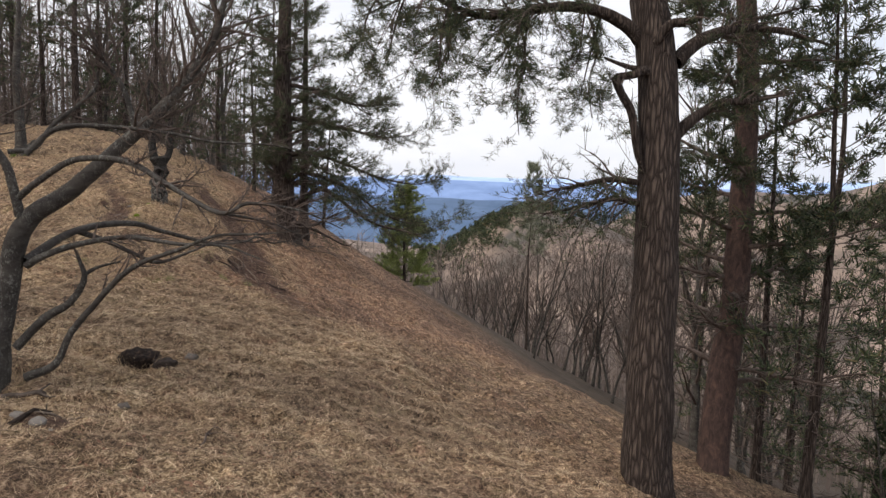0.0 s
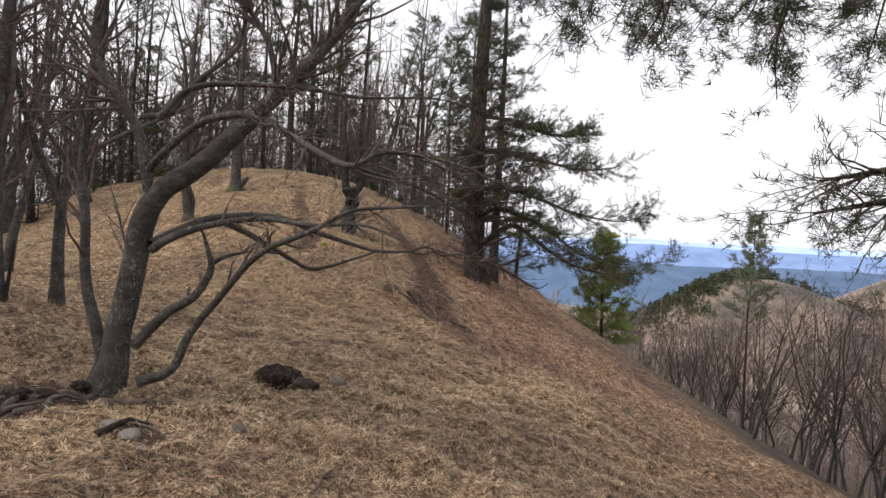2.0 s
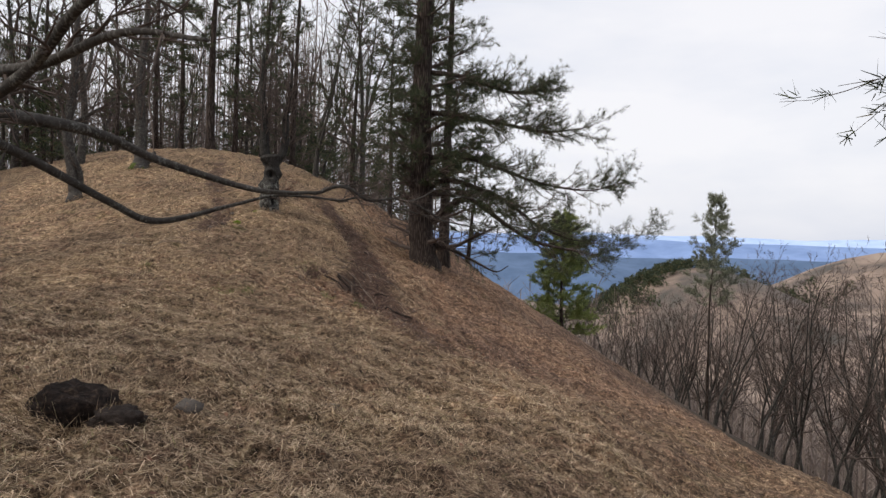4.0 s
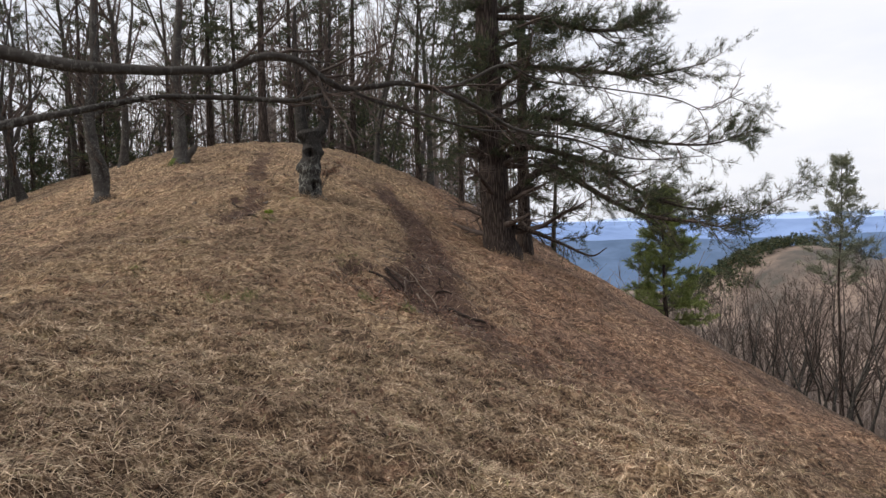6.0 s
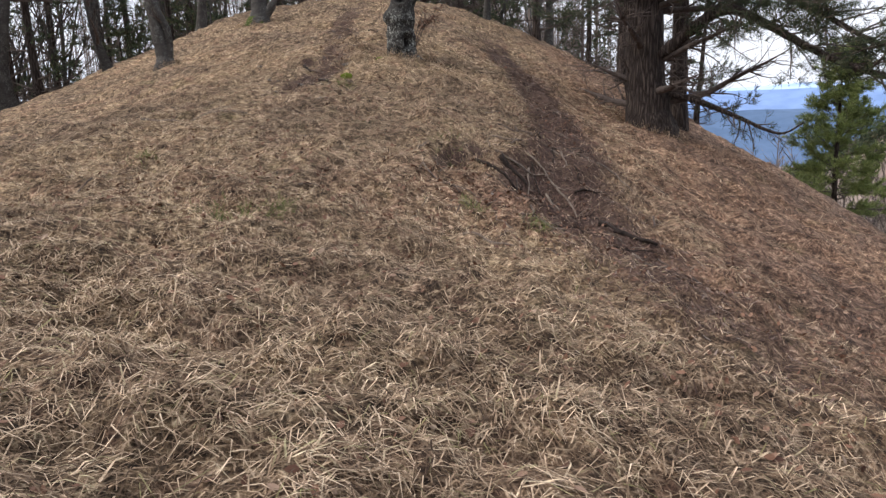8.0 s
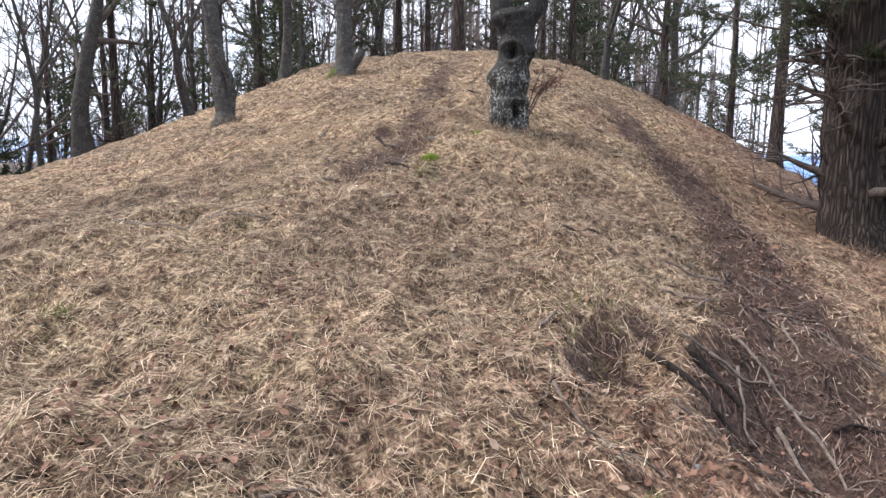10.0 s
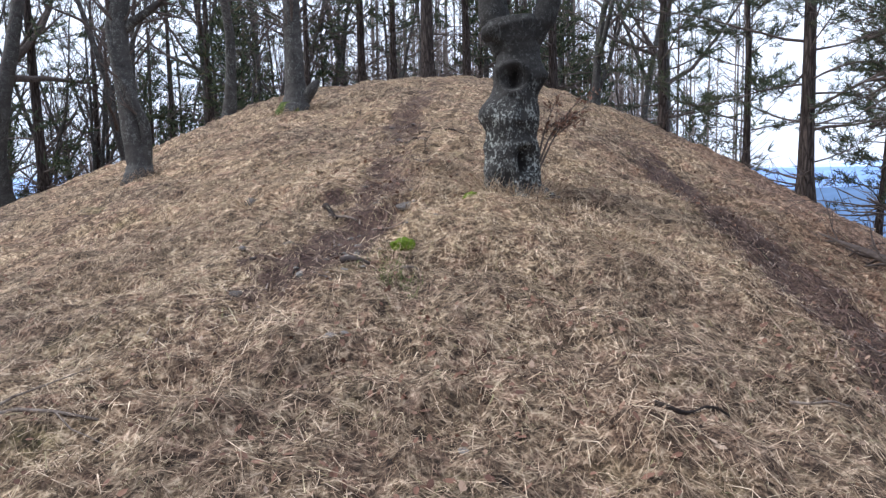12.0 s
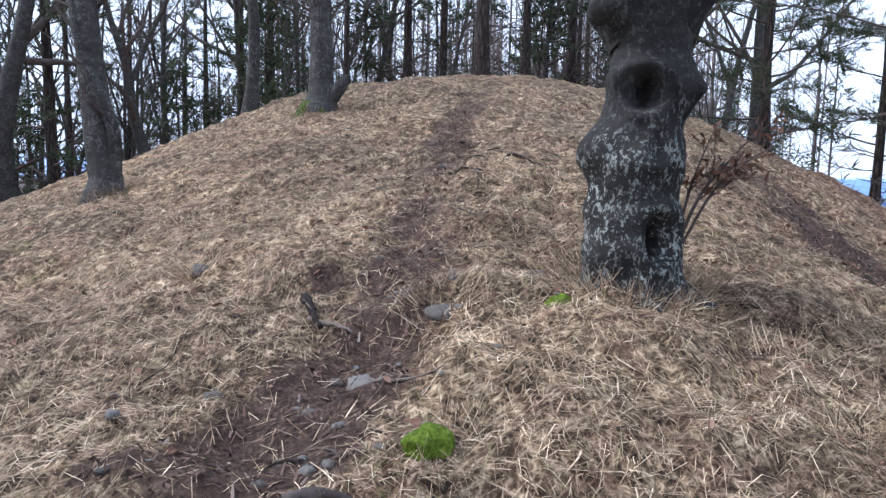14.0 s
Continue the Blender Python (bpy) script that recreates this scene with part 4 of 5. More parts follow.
red = Hero("red_pine", "slim pine with reddish flaking bark", RED_TRUNK, RED_BARK, 34, 14, 0.1)
pine_boughs(red, RED_TRUNK, 0.4, 0.97, 34, 3.0, 2)
pine_boughs(red, RED_TRUNK, 0.22, 0.42, 10, 2.2, 0)
red.close(11, 0.14, 0.014)

# ---- grey beeches on the knoll
one = Hero("leaning_beech", "smooth grey beech with a split leaning stem", ONE_TRUNK, GREY_BARK, 35, 16, 0.1)
for ctrl in (ONE_SIDE, ONE_ARM):
    one.shoots(one.limb(ctrl), 16, 0.8)
one.shoots(smooth_line([(*(np.array(q[:3]) - one.base), q[3]) for q in ONE_TRUNK[5:]], 6), 64, 1.6, 0.95, 0.04, 0.05, 8)
one.close()
two = Hero("mossy_footed_beech", "dark grey beech with moss on its foot", TWO_TRUNK, GREY_BARK, 36, 16, 0.14)
two.limb(TWO_STUB, "stub", 10, 0.25)
two.shoots(smooth_line([(*(np.array(q[:3]) - two.base), q[3]) for q in TWO_TRUNK[3:]], 6), 64, 1.7, 0.95, 0.04, 0.05, 8)
two.close()
w = Wood()
w.tube(np.array([(-0.02, 0.0, 0.0), (-0.02, 0.0, 0.12), (-0.01, 0, 0.3)]), (0.42, 0.33, 0.23), 16, 0.3, two.rng)
link_mesh("moss", w.v, w.f, noisy_material("trunk_moss", [(0.3, (0.02, 0.026, 0.008)), (0.55, (0.07, 0.09, 0.018)), (0.75, (0.14, 0.16, 0.035))], 26, 0.95, 1.0, 0.03), two.tree)


def knotty_beech():
    """The lichened beech: a lumpy trunk with rotted knot holes, painted near black inside."""
    h = Hero("knotty_beech", "stout lumpy beech with white lichen and dark knot holes", KNOLL_TRUNK, LICHEN_BARK, 37)
    old = [o for o in h.tree.children if o.name.startswith("trunk")][0]
    bpy.data.objects.remove(old)
    c = np.array(KNOLL_TRUNK)
    p, r = smooth_line(np.column_stack([c[:, :3] - h.base, c[:, 3]]), 9)
    w, sides = Wood(), 44
    w.tube(p, r, sides)
    v = np.array(w.v)
    axis = np.repeat(p, sides, 0)
    out = v - axis
    ang = np.arctan2(out[:, 1], out[:, 0])
    low = np.exp(-np.maximum(v[:, 2] - v[:, 2].min() - 0.08, 0) / 0.13)
    lump = np.array([noise.noise(Vector(q) * 3.2) * 0.22 + noise.noise(Vector(q) * 9) * 0.09 + noise.noise(Vector(q) * 24) * 0.03 for q in v])
    v = axis + out * (1 + lump + 0.3 * low * np.maximum(0, np.cos(5 * ang + 0.6)))[:, None]
    for centre, size, swell in (((0.46, 0.2, 0.93), 0.1, 0.085), ((0.03, 0.16, 0.6), 0.13, 0.06), ((0.04, 0.14, 0.34), 0.09, 0.035), ((0.42, 0.12, 0.5), 0.08, 0.04), ((0.08, 0.1, 0.98), 0.08, 0.04), ((0.02, 0.2, 1.3), 0.12, 0.06)):
        q = v - (np.array(centre) - h.base)
        o = (v - axis) / (np.linalg.norm(v - axis, axis=1)[:, None] + 1e-9)
        v = v + o * (swell * np.exp(-(q**2).sum(1) / size**2))[:, None]
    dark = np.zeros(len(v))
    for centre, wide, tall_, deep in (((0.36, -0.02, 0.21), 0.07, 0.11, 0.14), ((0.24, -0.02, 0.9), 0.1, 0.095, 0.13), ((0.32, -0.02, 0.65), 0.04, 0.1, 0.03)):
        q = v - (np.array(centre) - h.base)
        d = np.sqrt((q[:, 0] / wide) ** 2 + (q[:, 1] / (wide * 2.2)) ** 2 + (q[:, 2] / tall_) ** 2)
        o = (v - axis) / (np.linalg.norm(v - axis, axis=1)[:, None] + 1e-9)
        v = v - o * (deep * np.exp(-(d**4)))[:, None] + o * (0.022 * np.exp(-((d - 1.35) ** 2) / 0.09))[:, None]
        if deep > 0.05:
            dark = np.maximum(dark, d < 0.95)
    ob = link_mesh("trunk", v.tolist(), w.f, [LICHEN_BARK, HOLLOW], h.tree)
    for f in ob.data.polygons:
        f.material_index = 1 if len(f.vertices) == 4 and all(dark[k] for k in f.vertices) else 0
    for ctrl in (KNOLL_LEFT, KNOLL_RIGHT):
        h.shoots(h.limb(ctrl, "limb", 14, 0.1), 44, 1.3, 0.9, 0.03, 0.5, 8)
    h.close()


knotty_beech()

shoot = Hero("beech_shoots", "thin reddish shoots with a few dry leaves", SHOOT_A, TWIG, 38, 5, 0)
for ctrl in (SHOOT_B, SHOOT_C):
    shoot.shoots(shoot.limb(ctrl, "stem", 5, 0), 6, 0.16, 0.7, 0.06, 0.3, 4, 2)
shoot.shoots(smooth_line([(*(np.array(q[:3]) - shoot.base), q[3]) for q in SHOOT_A], 6), 12, 0.2, 0.7, 0.06, 0.3, 4, 2)
shoot.close(1, 0.04, 0.022, LEAF)

# ---- other single trees
stand(pine_tree(12, 13, 0.17, 0.26, 1.9, 34, 12, 0.13, 0.01, label="slender pine standing close behind a larger pine"), 5.3, 2.7)
stand(pine_tree(15, 5.6, 0.1, 0.02, 1.9, 70, 13, 0.17, 0.02, needles=YOUNG_NEEDLE, label="bright green young pine below the ridge", dead=0), 13.0, 12.5, 0.4)
stand(pine_tree(16, 10.5, 0.15, 0.14, 3.0, 56, 13, 0.12, 0.008, label="dark pine leaning from the rim of the knoll"), 5.15, 8.2)
stand(pine_tree(17, 9, 0.08, 0.1, 1.6, 30, 8, 0.15, 0.016, label="thin pine on the far rim"), 4.4, 9.6)
stand(pine_tree(18, 9.5, 0.12, 0.06, 2.7, 60, 13, 0.13, 0.009, label="bushy green pine on the rim"), 3.0, 11.6)
for k, (x, y, tall_, reach) in enumerate(((8.6, 13.5, 6.5, 2.0),)):
    stand(pine_tree(90 + k, tall_, 0.11 + 0.02 * (k % 2), 0.1, reach, 30, 7, 0.17, 0.022, label="dark pine with low dead boughs below the rim", dead=12), x, y, k * 1.3)
stand(pine_tree(19, 12, 0.2, 0.3, 2.6, 34, 9, 0.17, 0.02, label="thick pine trunk on the crest"), -3.2, 13.9)
stand(pine_tree(20, 2.6 - ground_at(24.4, 18.2), 0.1, 0.5, 2.1, 46, 8, 0.2, 0.02, needles=PALE_NEEDLE, label="pale slender pine rising above the slope wood", dead=4, droop=0.06), 24.4, 18.2)
stand(bare_tree(24, 8, 0.11, 0.1, 1.0, 8, label="forked grey tree on the crest"), 1.4, 11.9)
stand(bare_tree(25, 12, 0.3, 0.04, 0.4, 13, twigs=6, label="large spreading beech at the edge of the wood"), -14.7, 10.9)
stand(bare_tree(26, 7, 0.17, 0.14, 1.0, 8, label="low crooked tree at the edge of the wood"), -12.3, 13.2)
stand(bare_tree(27, 9, 0.14, 0.05, 0.6, 10, label="grey beech with spreading limbs"), -7.2, 9.6)
stand(bare_tree(28, 8, 0.115, 0.1, 1.0, 10, twigs=6, label="grey beech with twin stems on the flat"), -4.15, -11.2, 1.0)
stand(bare_tree(29, 7, 0.1, 0.22, 1.0, 9, label="leaning grey beech with a dark foot"), -3.75, -10.4, 2.0)
stand(bare_tree(30, 7, 0.09, 0.1, 1.0, 8, label="thin many stemmed tree on the flat"), -4.9, -12.3, 4.0)
stand(bare_tree(61, 9, 0.12, 0.05, 1.0, 9, label="grey tree on the flat"), -6.3, -9.0, 0.5)
stand(bare_tree(62, 8, 0.12, 0.05, 1.0, 9, label="grey tree on the flat"), -7.3, -4.6, 3.5)

stand(bare_tree(63, 3.2, 0.06, 0.3, 1.0, 7, label="short leaning dead tree on the flat"), -4.1, -5.2, 1.2)

# ---- woods on the crest, to the west and down the slope
kinds_bare = [stand(bare_tree(40 + k, 10 + k, 0.085 + 0.025 * (k % 3), 0.09, 0.8, 15, twigs=6, label="bare deciduous tree in the wood", far=True, low=0.1, wander=0.09), -15.5 - 1.2 * k, 5 + 2.3 * k) for k in range(5)]
kinds_pine = [stand(pine_tree(50 + k, 11 + k, 0.1 + 0.015 * k, 0.2 - 0.05 * k, 2.3, 38, 4, 0.2, 0.034, full=0.55, label="tall slim pine in the ridge wood", dead=26, far=True), -7.5 + 2.6 * k, 15.6 + 1.1 * (k % 2)) for k in range(4)]
kinds_low = [stand(pine_tree(80, 4.0, 0.06, 0.02, 1.4, 30, 3, 0.24, 0.045, full=0.6, label="low young pine under the trees", dead=0, far=True), -10.5, 16.5),
             stand(bare_tree(81, 3.6, 0.04, 0.1, 1.0, 8, twigs=5, label="twiggy bare shrub under the trees", far=True), -9.0, 14.6)]
rng = np.random.default_rng(77)


def fill(count, x0, x1, y0, y1, share, keep, grow=(0.8, 1.25), gap=1.2, low=False):
    placed, tries = [], 0
    while len(placed) < count and tries < count * 30:
        tries += 1
        x, y = rng.uniform(x0, x1), rng.uniform(y0, y1)
        if not keep(x, y) or any(math.hypot(x - a, y - b) < gap for a, b in placed):
            continue
        placed.append((x, y))
        if low:
            src = kinds_low[int(rng.random() > share)]
        else:
            src = kinds_pine[rng.integers(4)] if rng.random() < share else kinds_bare[rng.integers(5)]
        again(src, x, y, rng.uniform(0, 6.28), rng.uniform(*grow), group="wood")


fill(38, -22, 4, 15, 36, 0.4, lambda x, y: y > 15 + max(0, x) * 0.2)
fill(48, -34, -13, -8, 30, 0.1, lambda x, y: x < -13 - max(0, (2 - y)) * 0.1)
fill(14, -13, -7, -20, -2, 0.0, lambda x, y: x < -8.5)
fill(30, 9.5, 28, -24, -4, 0.7, lambda x, y: x > 10.5 + (y + 14) * 0.35, (0.8, 1.1))
fill(24, -20, 6, 15.5, 34, 0.35, lambda x, y: y > 15.5 + max(0, x) * 0.2, (0.6, 1.3), 0.8, True)
fill(28, -34, -13.5, -6, 26, 0.35, lambda x, y: x < -13.5, (0.6, 1.3), 0.8, True)
fill(10, 11, 24, -22, -6, 0.3, lambda x, y: x > 12, (0.6, 1.2), 0.8, True)

# ---- bare trees down the eastern slope, whose tops stay under the skyline
kinds_slope = [stand(bare_tree(110 + k, 12, 0.085, 0.2, 1.0, 17, twigs=6, label="grey brown bare tree on the wooded slope", far=True, low=0.14, wander=0.12), 26.0 + 3 * k, 20.0 - 2.5 * k) for k in range(3)]
for k in range(84):
    far_off, way = rng.uniform(30, 68), radians(rng.uniform(25.5, 62))
    x, y = 1.5 + far_off * math.sin(way), -15 + far_off * math.cos(way)
    if y > 30 and x < 20:
        continue
    crown_top = -2.0 + 2.2 * min(max((math.degrees(way) - 34) / 8, -1.6), 0.8) - 0.03 * (far_off - 40) + rng.uniform(-1.6, 0.6)
    size = (crown_top - ground_at(x, y)) / 12
    if 0.35 < size < 1.7:
        again(kinds_slope[k % 3], x, y, rng.uniform(0, 6.28), size, group="slope wood")


def far_woods():
    """Leafless woods on the lower slopes, too many to count."""
    r = np.random.default_rng(8)
    v = []
    n = 0
    while n < 3600:
        x, y = r.uniform(18, 130), r.uniform(-60, 190)
        if x < 21 + max(0, y) * 0.12 or math.hypot(x, y + 10) < 62:
            continue
        n += 1
        z = float(height(np.array([x]), np.array([y]))[0])
        tall_ = r.uniform(6, 11)
        rows = [(0, 0, 0, 0, 0, tall_, 0.12)]
        for _ in range(15):
            s = r.uniform(0.25, 0.95) * tall_
            a, q = r.uniform(0, 6.28), r.uniform(0.8, 2.2)
            rows.append((0, 0, s, q * math.cos(a), q * math.sin(a), s + r.uniform(0.6, 2.2), 0.05))
        for ax, ay, az, bx, by, bz, w in rows:
            t = r.uniform(0, 3.14)
            dx, dy = w * math.cos(t), w * math.sin(t)
            v += [(x + ax - dx, y + ay - dy, z + az), (x + ax + dx, y + ay + dy, z + az), (x + bx + dx * 0.3, y + by + dy * 0.3, z + bz), (x + bx - dx * 0.3, y + by - dy * 0.3, z + bz)]
    for _ in range(1900):
        if r.random() < 0.6:
            x, y = r.uniform(-75, 12), r.uniform(36, 95)
        else:
            x, y = r.uniform(-95, -34), r.uniform(-30, 60)
        z = float(height(np.array([x]), np.array([y]))[0])
        tall_ = r.uniform(9, 18)
        v += [(x - 0.07, y, z), (x + 0.07, y, z), (x + 0.03, y, z + tall_), (x - 0.03, y, z + tall_)]
        for _ in range(42):
            s = r.uniform(0.06, 0.95) * tall_
            a, q = r.uniform(0, 6.28), r.uniform(1.0, 3.2)
            t, w = r.uniform(0, 3.14), 0.035
            dx, dy = w * math.cos(t), w * math.sin(t)
            bx, by, bz = x + q * math.cos(a), y + q * math.sin(a), z + s + r.uniform(0.2, 2.4)
            v += [(x - dx, y - dy, z + s), (x + dx, y + dy, z + s), (bx + dx * 0.3, by + dy * 0.3, bz), (bx - dx * 0.3, by - dy * 0.3, bz)]
    ob = quad_mesh("far_woods", v, np.arange(len(v)), 4, FAR_TWIG)
    tagged(ob, "leafless brown woods on the lower slopes", "woods", kind="stuff")


far_woods()


def far_pines():
    """Evergreens deep in the wood, too many to count."""
    r = np.random.default_rng(9)
    rows = []
    for _ in range(150):
        if r.random() < 0.65:
            x, y = r.uniform(-60, 12), r.uniform(36, 80)
        else:
            x, y = r.uniform(-80, -36), r.uniform(-20, 50)
        z = float(height(np.array([x]), np.array([y]))[0])
        tall_ = r.uniform(7, 14)
        for _ in range(90):
            s = r.uniform(0.05, 1)
            a, q = r.uniform(0, 6.28), (1.02 - s) * 2.4 * math.sqrt(r.random())
            rows.append((x + q * math.cos(a), y + q * math.sin(a), z + s * tall_, 0.7 * math.cos(a), 0.7 * math.sin(a), 0.2))
    v, lo = tufts(r, rows, 4, 0.55, 0.1)
    tagged(quad_mesh("far_pines", v, lo, 4, NEEDLE), "dark evergreens deep in the wood", "woods", kind="stuff")


far_pines()


def hill_pines():
    """The dark belt of evergreens along the crest of the spur."""
    r = np.random.default_rng(10)
    rows = []
    while len(rows) < 14000:
        a, q = r.uniform(0, 6.28), r.normal(0, 1, 2)
        x, y = 218 + 56 * q[0], 392 + 26 * q[1]
        if height(np.array([x]), np.array([y]))[0] < -60 or math.hypot((x - 236) / 62, (y - 320) / 60) < 0.7:
            continue
        z = float(height(np.array([x]), np.array([y]))[0])
        tall_ = r.uniform(4, 7.5)
        for _ in range(14):
            s = r.uniform(0.05, 1)
            a, w = r.uniform(0, 6.28), (1.02 - s) * 2.2
            rows.append((x + w * math.cos(a), y + w * math.sin(a), z + s * tall_, 0.6 * math.cos(a), 0.6 * math.sin(a), 0.3))
    v, lo = tufts(r, rows, 3, 1.5, 0.6)
    tagged(quad_mesh("hill_pines", v, lo, 4, NEEDLE), "dark evergreens along the crest of the spur", "woods", kind="stuff")


hill_pines()


def mountain(name, dist, a0, a1, base, top, seed, mat, label):
    """A ridge of far hills as a strip of crumpled land."""
    r = np.random.default_rng(seed)
    cols, rows = 160, 14
    ph = r.uniform(0, 6.28, 6)
    v = []
    for j in range(rows):
        q = j / (rows - 1)
        for i in range(cols):
            a = radians(a0 + (a1 - a0) * i / (cols - 1))
            crest = top * (0.72 + 0.13 * math.sin(5 * a + ph[0]) + 0.09 * math.sin(13 * a + ph[1]) + 0.05 * math.sin(31 * a + ph[2]) + 0.02 * math.sin(77 * a + ph[3]))
            d = dist * (1 + 0.5 * q) + dist * 0.03 * math.sin(17 * a + 5 * q + ph[4])
            v.append((d * math.sin(a), d * math.cos(a), base + (crest - base) * q**0.8 + dist * 0.008 * math.sin(40 * a + 9 * q + ph[5]) * q * (1 - q) * 4))
    f = [(j * cols + i, j * cols + i + 1, (j + 1) * cols + i + 1, (j + 1) * cols + i) for j in range(rows - 1) for i in range(cols - 1)]
    tagged(link_mesh(name, v, f, mat), label, "mountain", kind="structure")


mountain("backdrop_near", 800, 0, 110, -140, -26, 3, painted_haze_material("hazy_near_ridge", (0.05, 0.085, 0.15), (0.075, 0.12, 0.205), 0.02, 0.5), "dark blue wooded ridge across the valley")
mountain("backdrop_mid", 1500, -20, 120, -160, 22, 4, painted_haze_material("hazy_mid_ridge", (0.1, 0.16, 0.3), (0.14, 0.21, 0.37), 0.01, 0.7), "blue hazy mountain across the valley")
mountain("backdrop_far", 2600, -60, 130, -200, 82, 6, painted_haze_material("hazy_far_ridge", (0.2, 0.29, 0.48), (0.3, 0.39, 0.58), 0.006, 0.75), "pale blue mountain fading into cloud")


# ------------------------------------------------------------------ ground cover
LITTER = island_material("wood_litter", [(0, (0.035, 0.021, 0.017)), (0.5, (0.12, 0.07, 0.053)), (0.85, (0.18, 0.115, 0.09)), (1, (0.3, 0.24, 0.2))])
def slope_of(x, y):
    e = 0.15
    return (height(x + e, y) - height(x - e, y)) / (2 * e), (height(x, y + e) - height(x, y - e)) / (2 * e)


def grass(count, x0, x1, y0, y1, seed, long, wide, label):
    """Dead grass that lies in tussocks, mostly combed downhill."""
    r = np.random.default_rng(seed)
    tussock = np.column_stack([r.uniform(x0, x1, count // 16), r.uniform(y0, y1, count // 16), r.uniform(0, 6.28, count // 16)])
    which = r.integers(0, len(tussock), count)
    x = tussock[which, 0] + r.normal(0, 0.075, count)
    y = tussock[which, 1] + r.normal(0, 0.075, count)
    keep = r.random(count) > soil_of(x, y) * 1.15 + leafy_of(x, y) * 0.6
    x, y, which = x[keep], y[keep], which[keep]
    n = len(x)
    z = surface(x, y)
    gx, gy = slope_of(x, y)
    a = np.arctan2(-gy, -gx) * 1.0 + r.normal(0, 0.9, n) + 0.5 * np.sin(tussock[which, 2])
    a = np.where(r.random(n) < 0.3, r.uniform(0, 6.28, n), a)
    ln = long * r.uniform(0.45, 1.3, n)
    up = np.abs(r.normal(0.12, 0.22, n))
    d = np.stack([np.cos(a), np.sin(a), gx * np.cos(a) + gy * np.sin(a)], 1)
    side = np.stack([-np.sin(a), np.cos(a), gx * -np.sin(a) + gy * np.cos(a)], 1) * (wide * r.uniform(0.6, 1.3, n))[:, None]
    p = np.stack([x, y, z - 0.004], 1)
    mid = p + d * (ln * 0.5)[:, None] + np.stack([np.zeros(n), np.zeros(n), ln * (0.1 + 0.55 * up)], 1)
    bend = r.normal(0, 0.25, n)
    tip = p + d * ln[:, None] + np.stack([-np.sin(a) * bend * ln, np.cos(a) * bend * ln, ln * np.maximum(0.03, 0.6 * up - 0.08)], 1)
    v = np.stack([p - side, p + side, mid + side * 0.8, mid - side * 0.8, tip + side * 0.25, tip - side * 0.25], 1).reshape(-1, 3)
    b = np.arange(n)[:, None] * 6
    loops = np.concatenate([b + (0, 1, 2, 3), b + (3, 2, 4, 5)], 1).ravel()
    tagged(quad_mesh("dry_grass", v, loops, 4, STRAW), label, "grass", kind="stuff")


grass(92000, -4.2, 4.2, -7.5, 2.6, 1, 0.1, 0.0012, "tangled dead straw coloured grass")
grass(64000, -4.0, 5.5, -20.5, -7.5, 2, 0.115, 0.0023, "dead straw coloured grass on the flat")
grass(56000, -1.6, 4.8, -15.5, -8.0, 4, 0.12, 0.0029, "pale tangled dead grass on the flat")
grass(34000, -8.0, 8.0, -9.0, 11.0, 3, 0.13, 0.0028, "dead grass towards the crest and edges")


def litter(name, count, x0, x1, y0, y1, seed, long, wide, mat, label, category, on_soil):
    """Short strands that lie flat: matted straw, or bits of wood and leaf on bare earth."""
    r = np.random.default_rng(seed)
    x, y = r.uniform(x0, x1, count), r.uniform(y0, y1, count)
    s = soil_of(x, y)
    keep = (r.random(count) < s * 2 - 0.15) if on_soil else (r.random(count) > s * 1.2 + leafy_of(x, y) * 0.6)
    x, y = x[keep], y[keep]
    n = len(x)
    a = r.uniform(0, 6.28, n)
    ln = long * r.uniform(0.4, 1.3, n)
    ex, ey = x + np.cos(a) * ln, y + np.sin(a) * ln
    sx, sy = -np.sin(a) * wide * r.uniform(0.5, 1.5, n), np.cos(a) * wide * r.uniform(0.5, 1.5, n)
    z0, z1 = surface(x, y) + r.uniform(0.002, 0.012, n), surface(ex, ey) + r.uniform(0.004, 0.03, n)
    tilt = r.uniform(-0.5, 0.5, n) * wide
    v = np.stack([np.stack([x - sx, y - sy, z0 - tilt], 1), np.stack([x + sx, y + sy, z0 + tilt], 1), np.stack([ex + sx * 0.5, ey + sy * 0.5, z1 + tilt], 1), np.stack([ex - sx * 0.5, ey - sy * 0.5, z1 - tilt], 1)], 1).reshape(-1, 3)
    tagged(quad_mesh(name, v, np.arange(len(v)), 4, mat), label, category, kind="stuff")


litter("straw_mat", 90000, -3.5, 3.8, -7.5, 1.8, 21, 0.075, 0.0014, STRAW, "flat matted dead straw", "grass", False)
litter("straw_mat", 70000, -3.0, 4.6, -19.5, -7.5, 22, 0.09, 0.0017, STRAW, "flat matted dead straw on the flat", "grass", False)
litter("wood_litter", 60000, -2.2, 4.2, -8.5, 6.0, 23, 0.035, 0.0045, LITTER, "brown bits of twig and leaf on bare earth", "litter", True)
litter("wood_litter", 16000, 0.6, 3.6, -7.5, 2.0, 24, 0.09, 0.0028, LITTER, "thin brown twigs on bare earth", "litter", True)


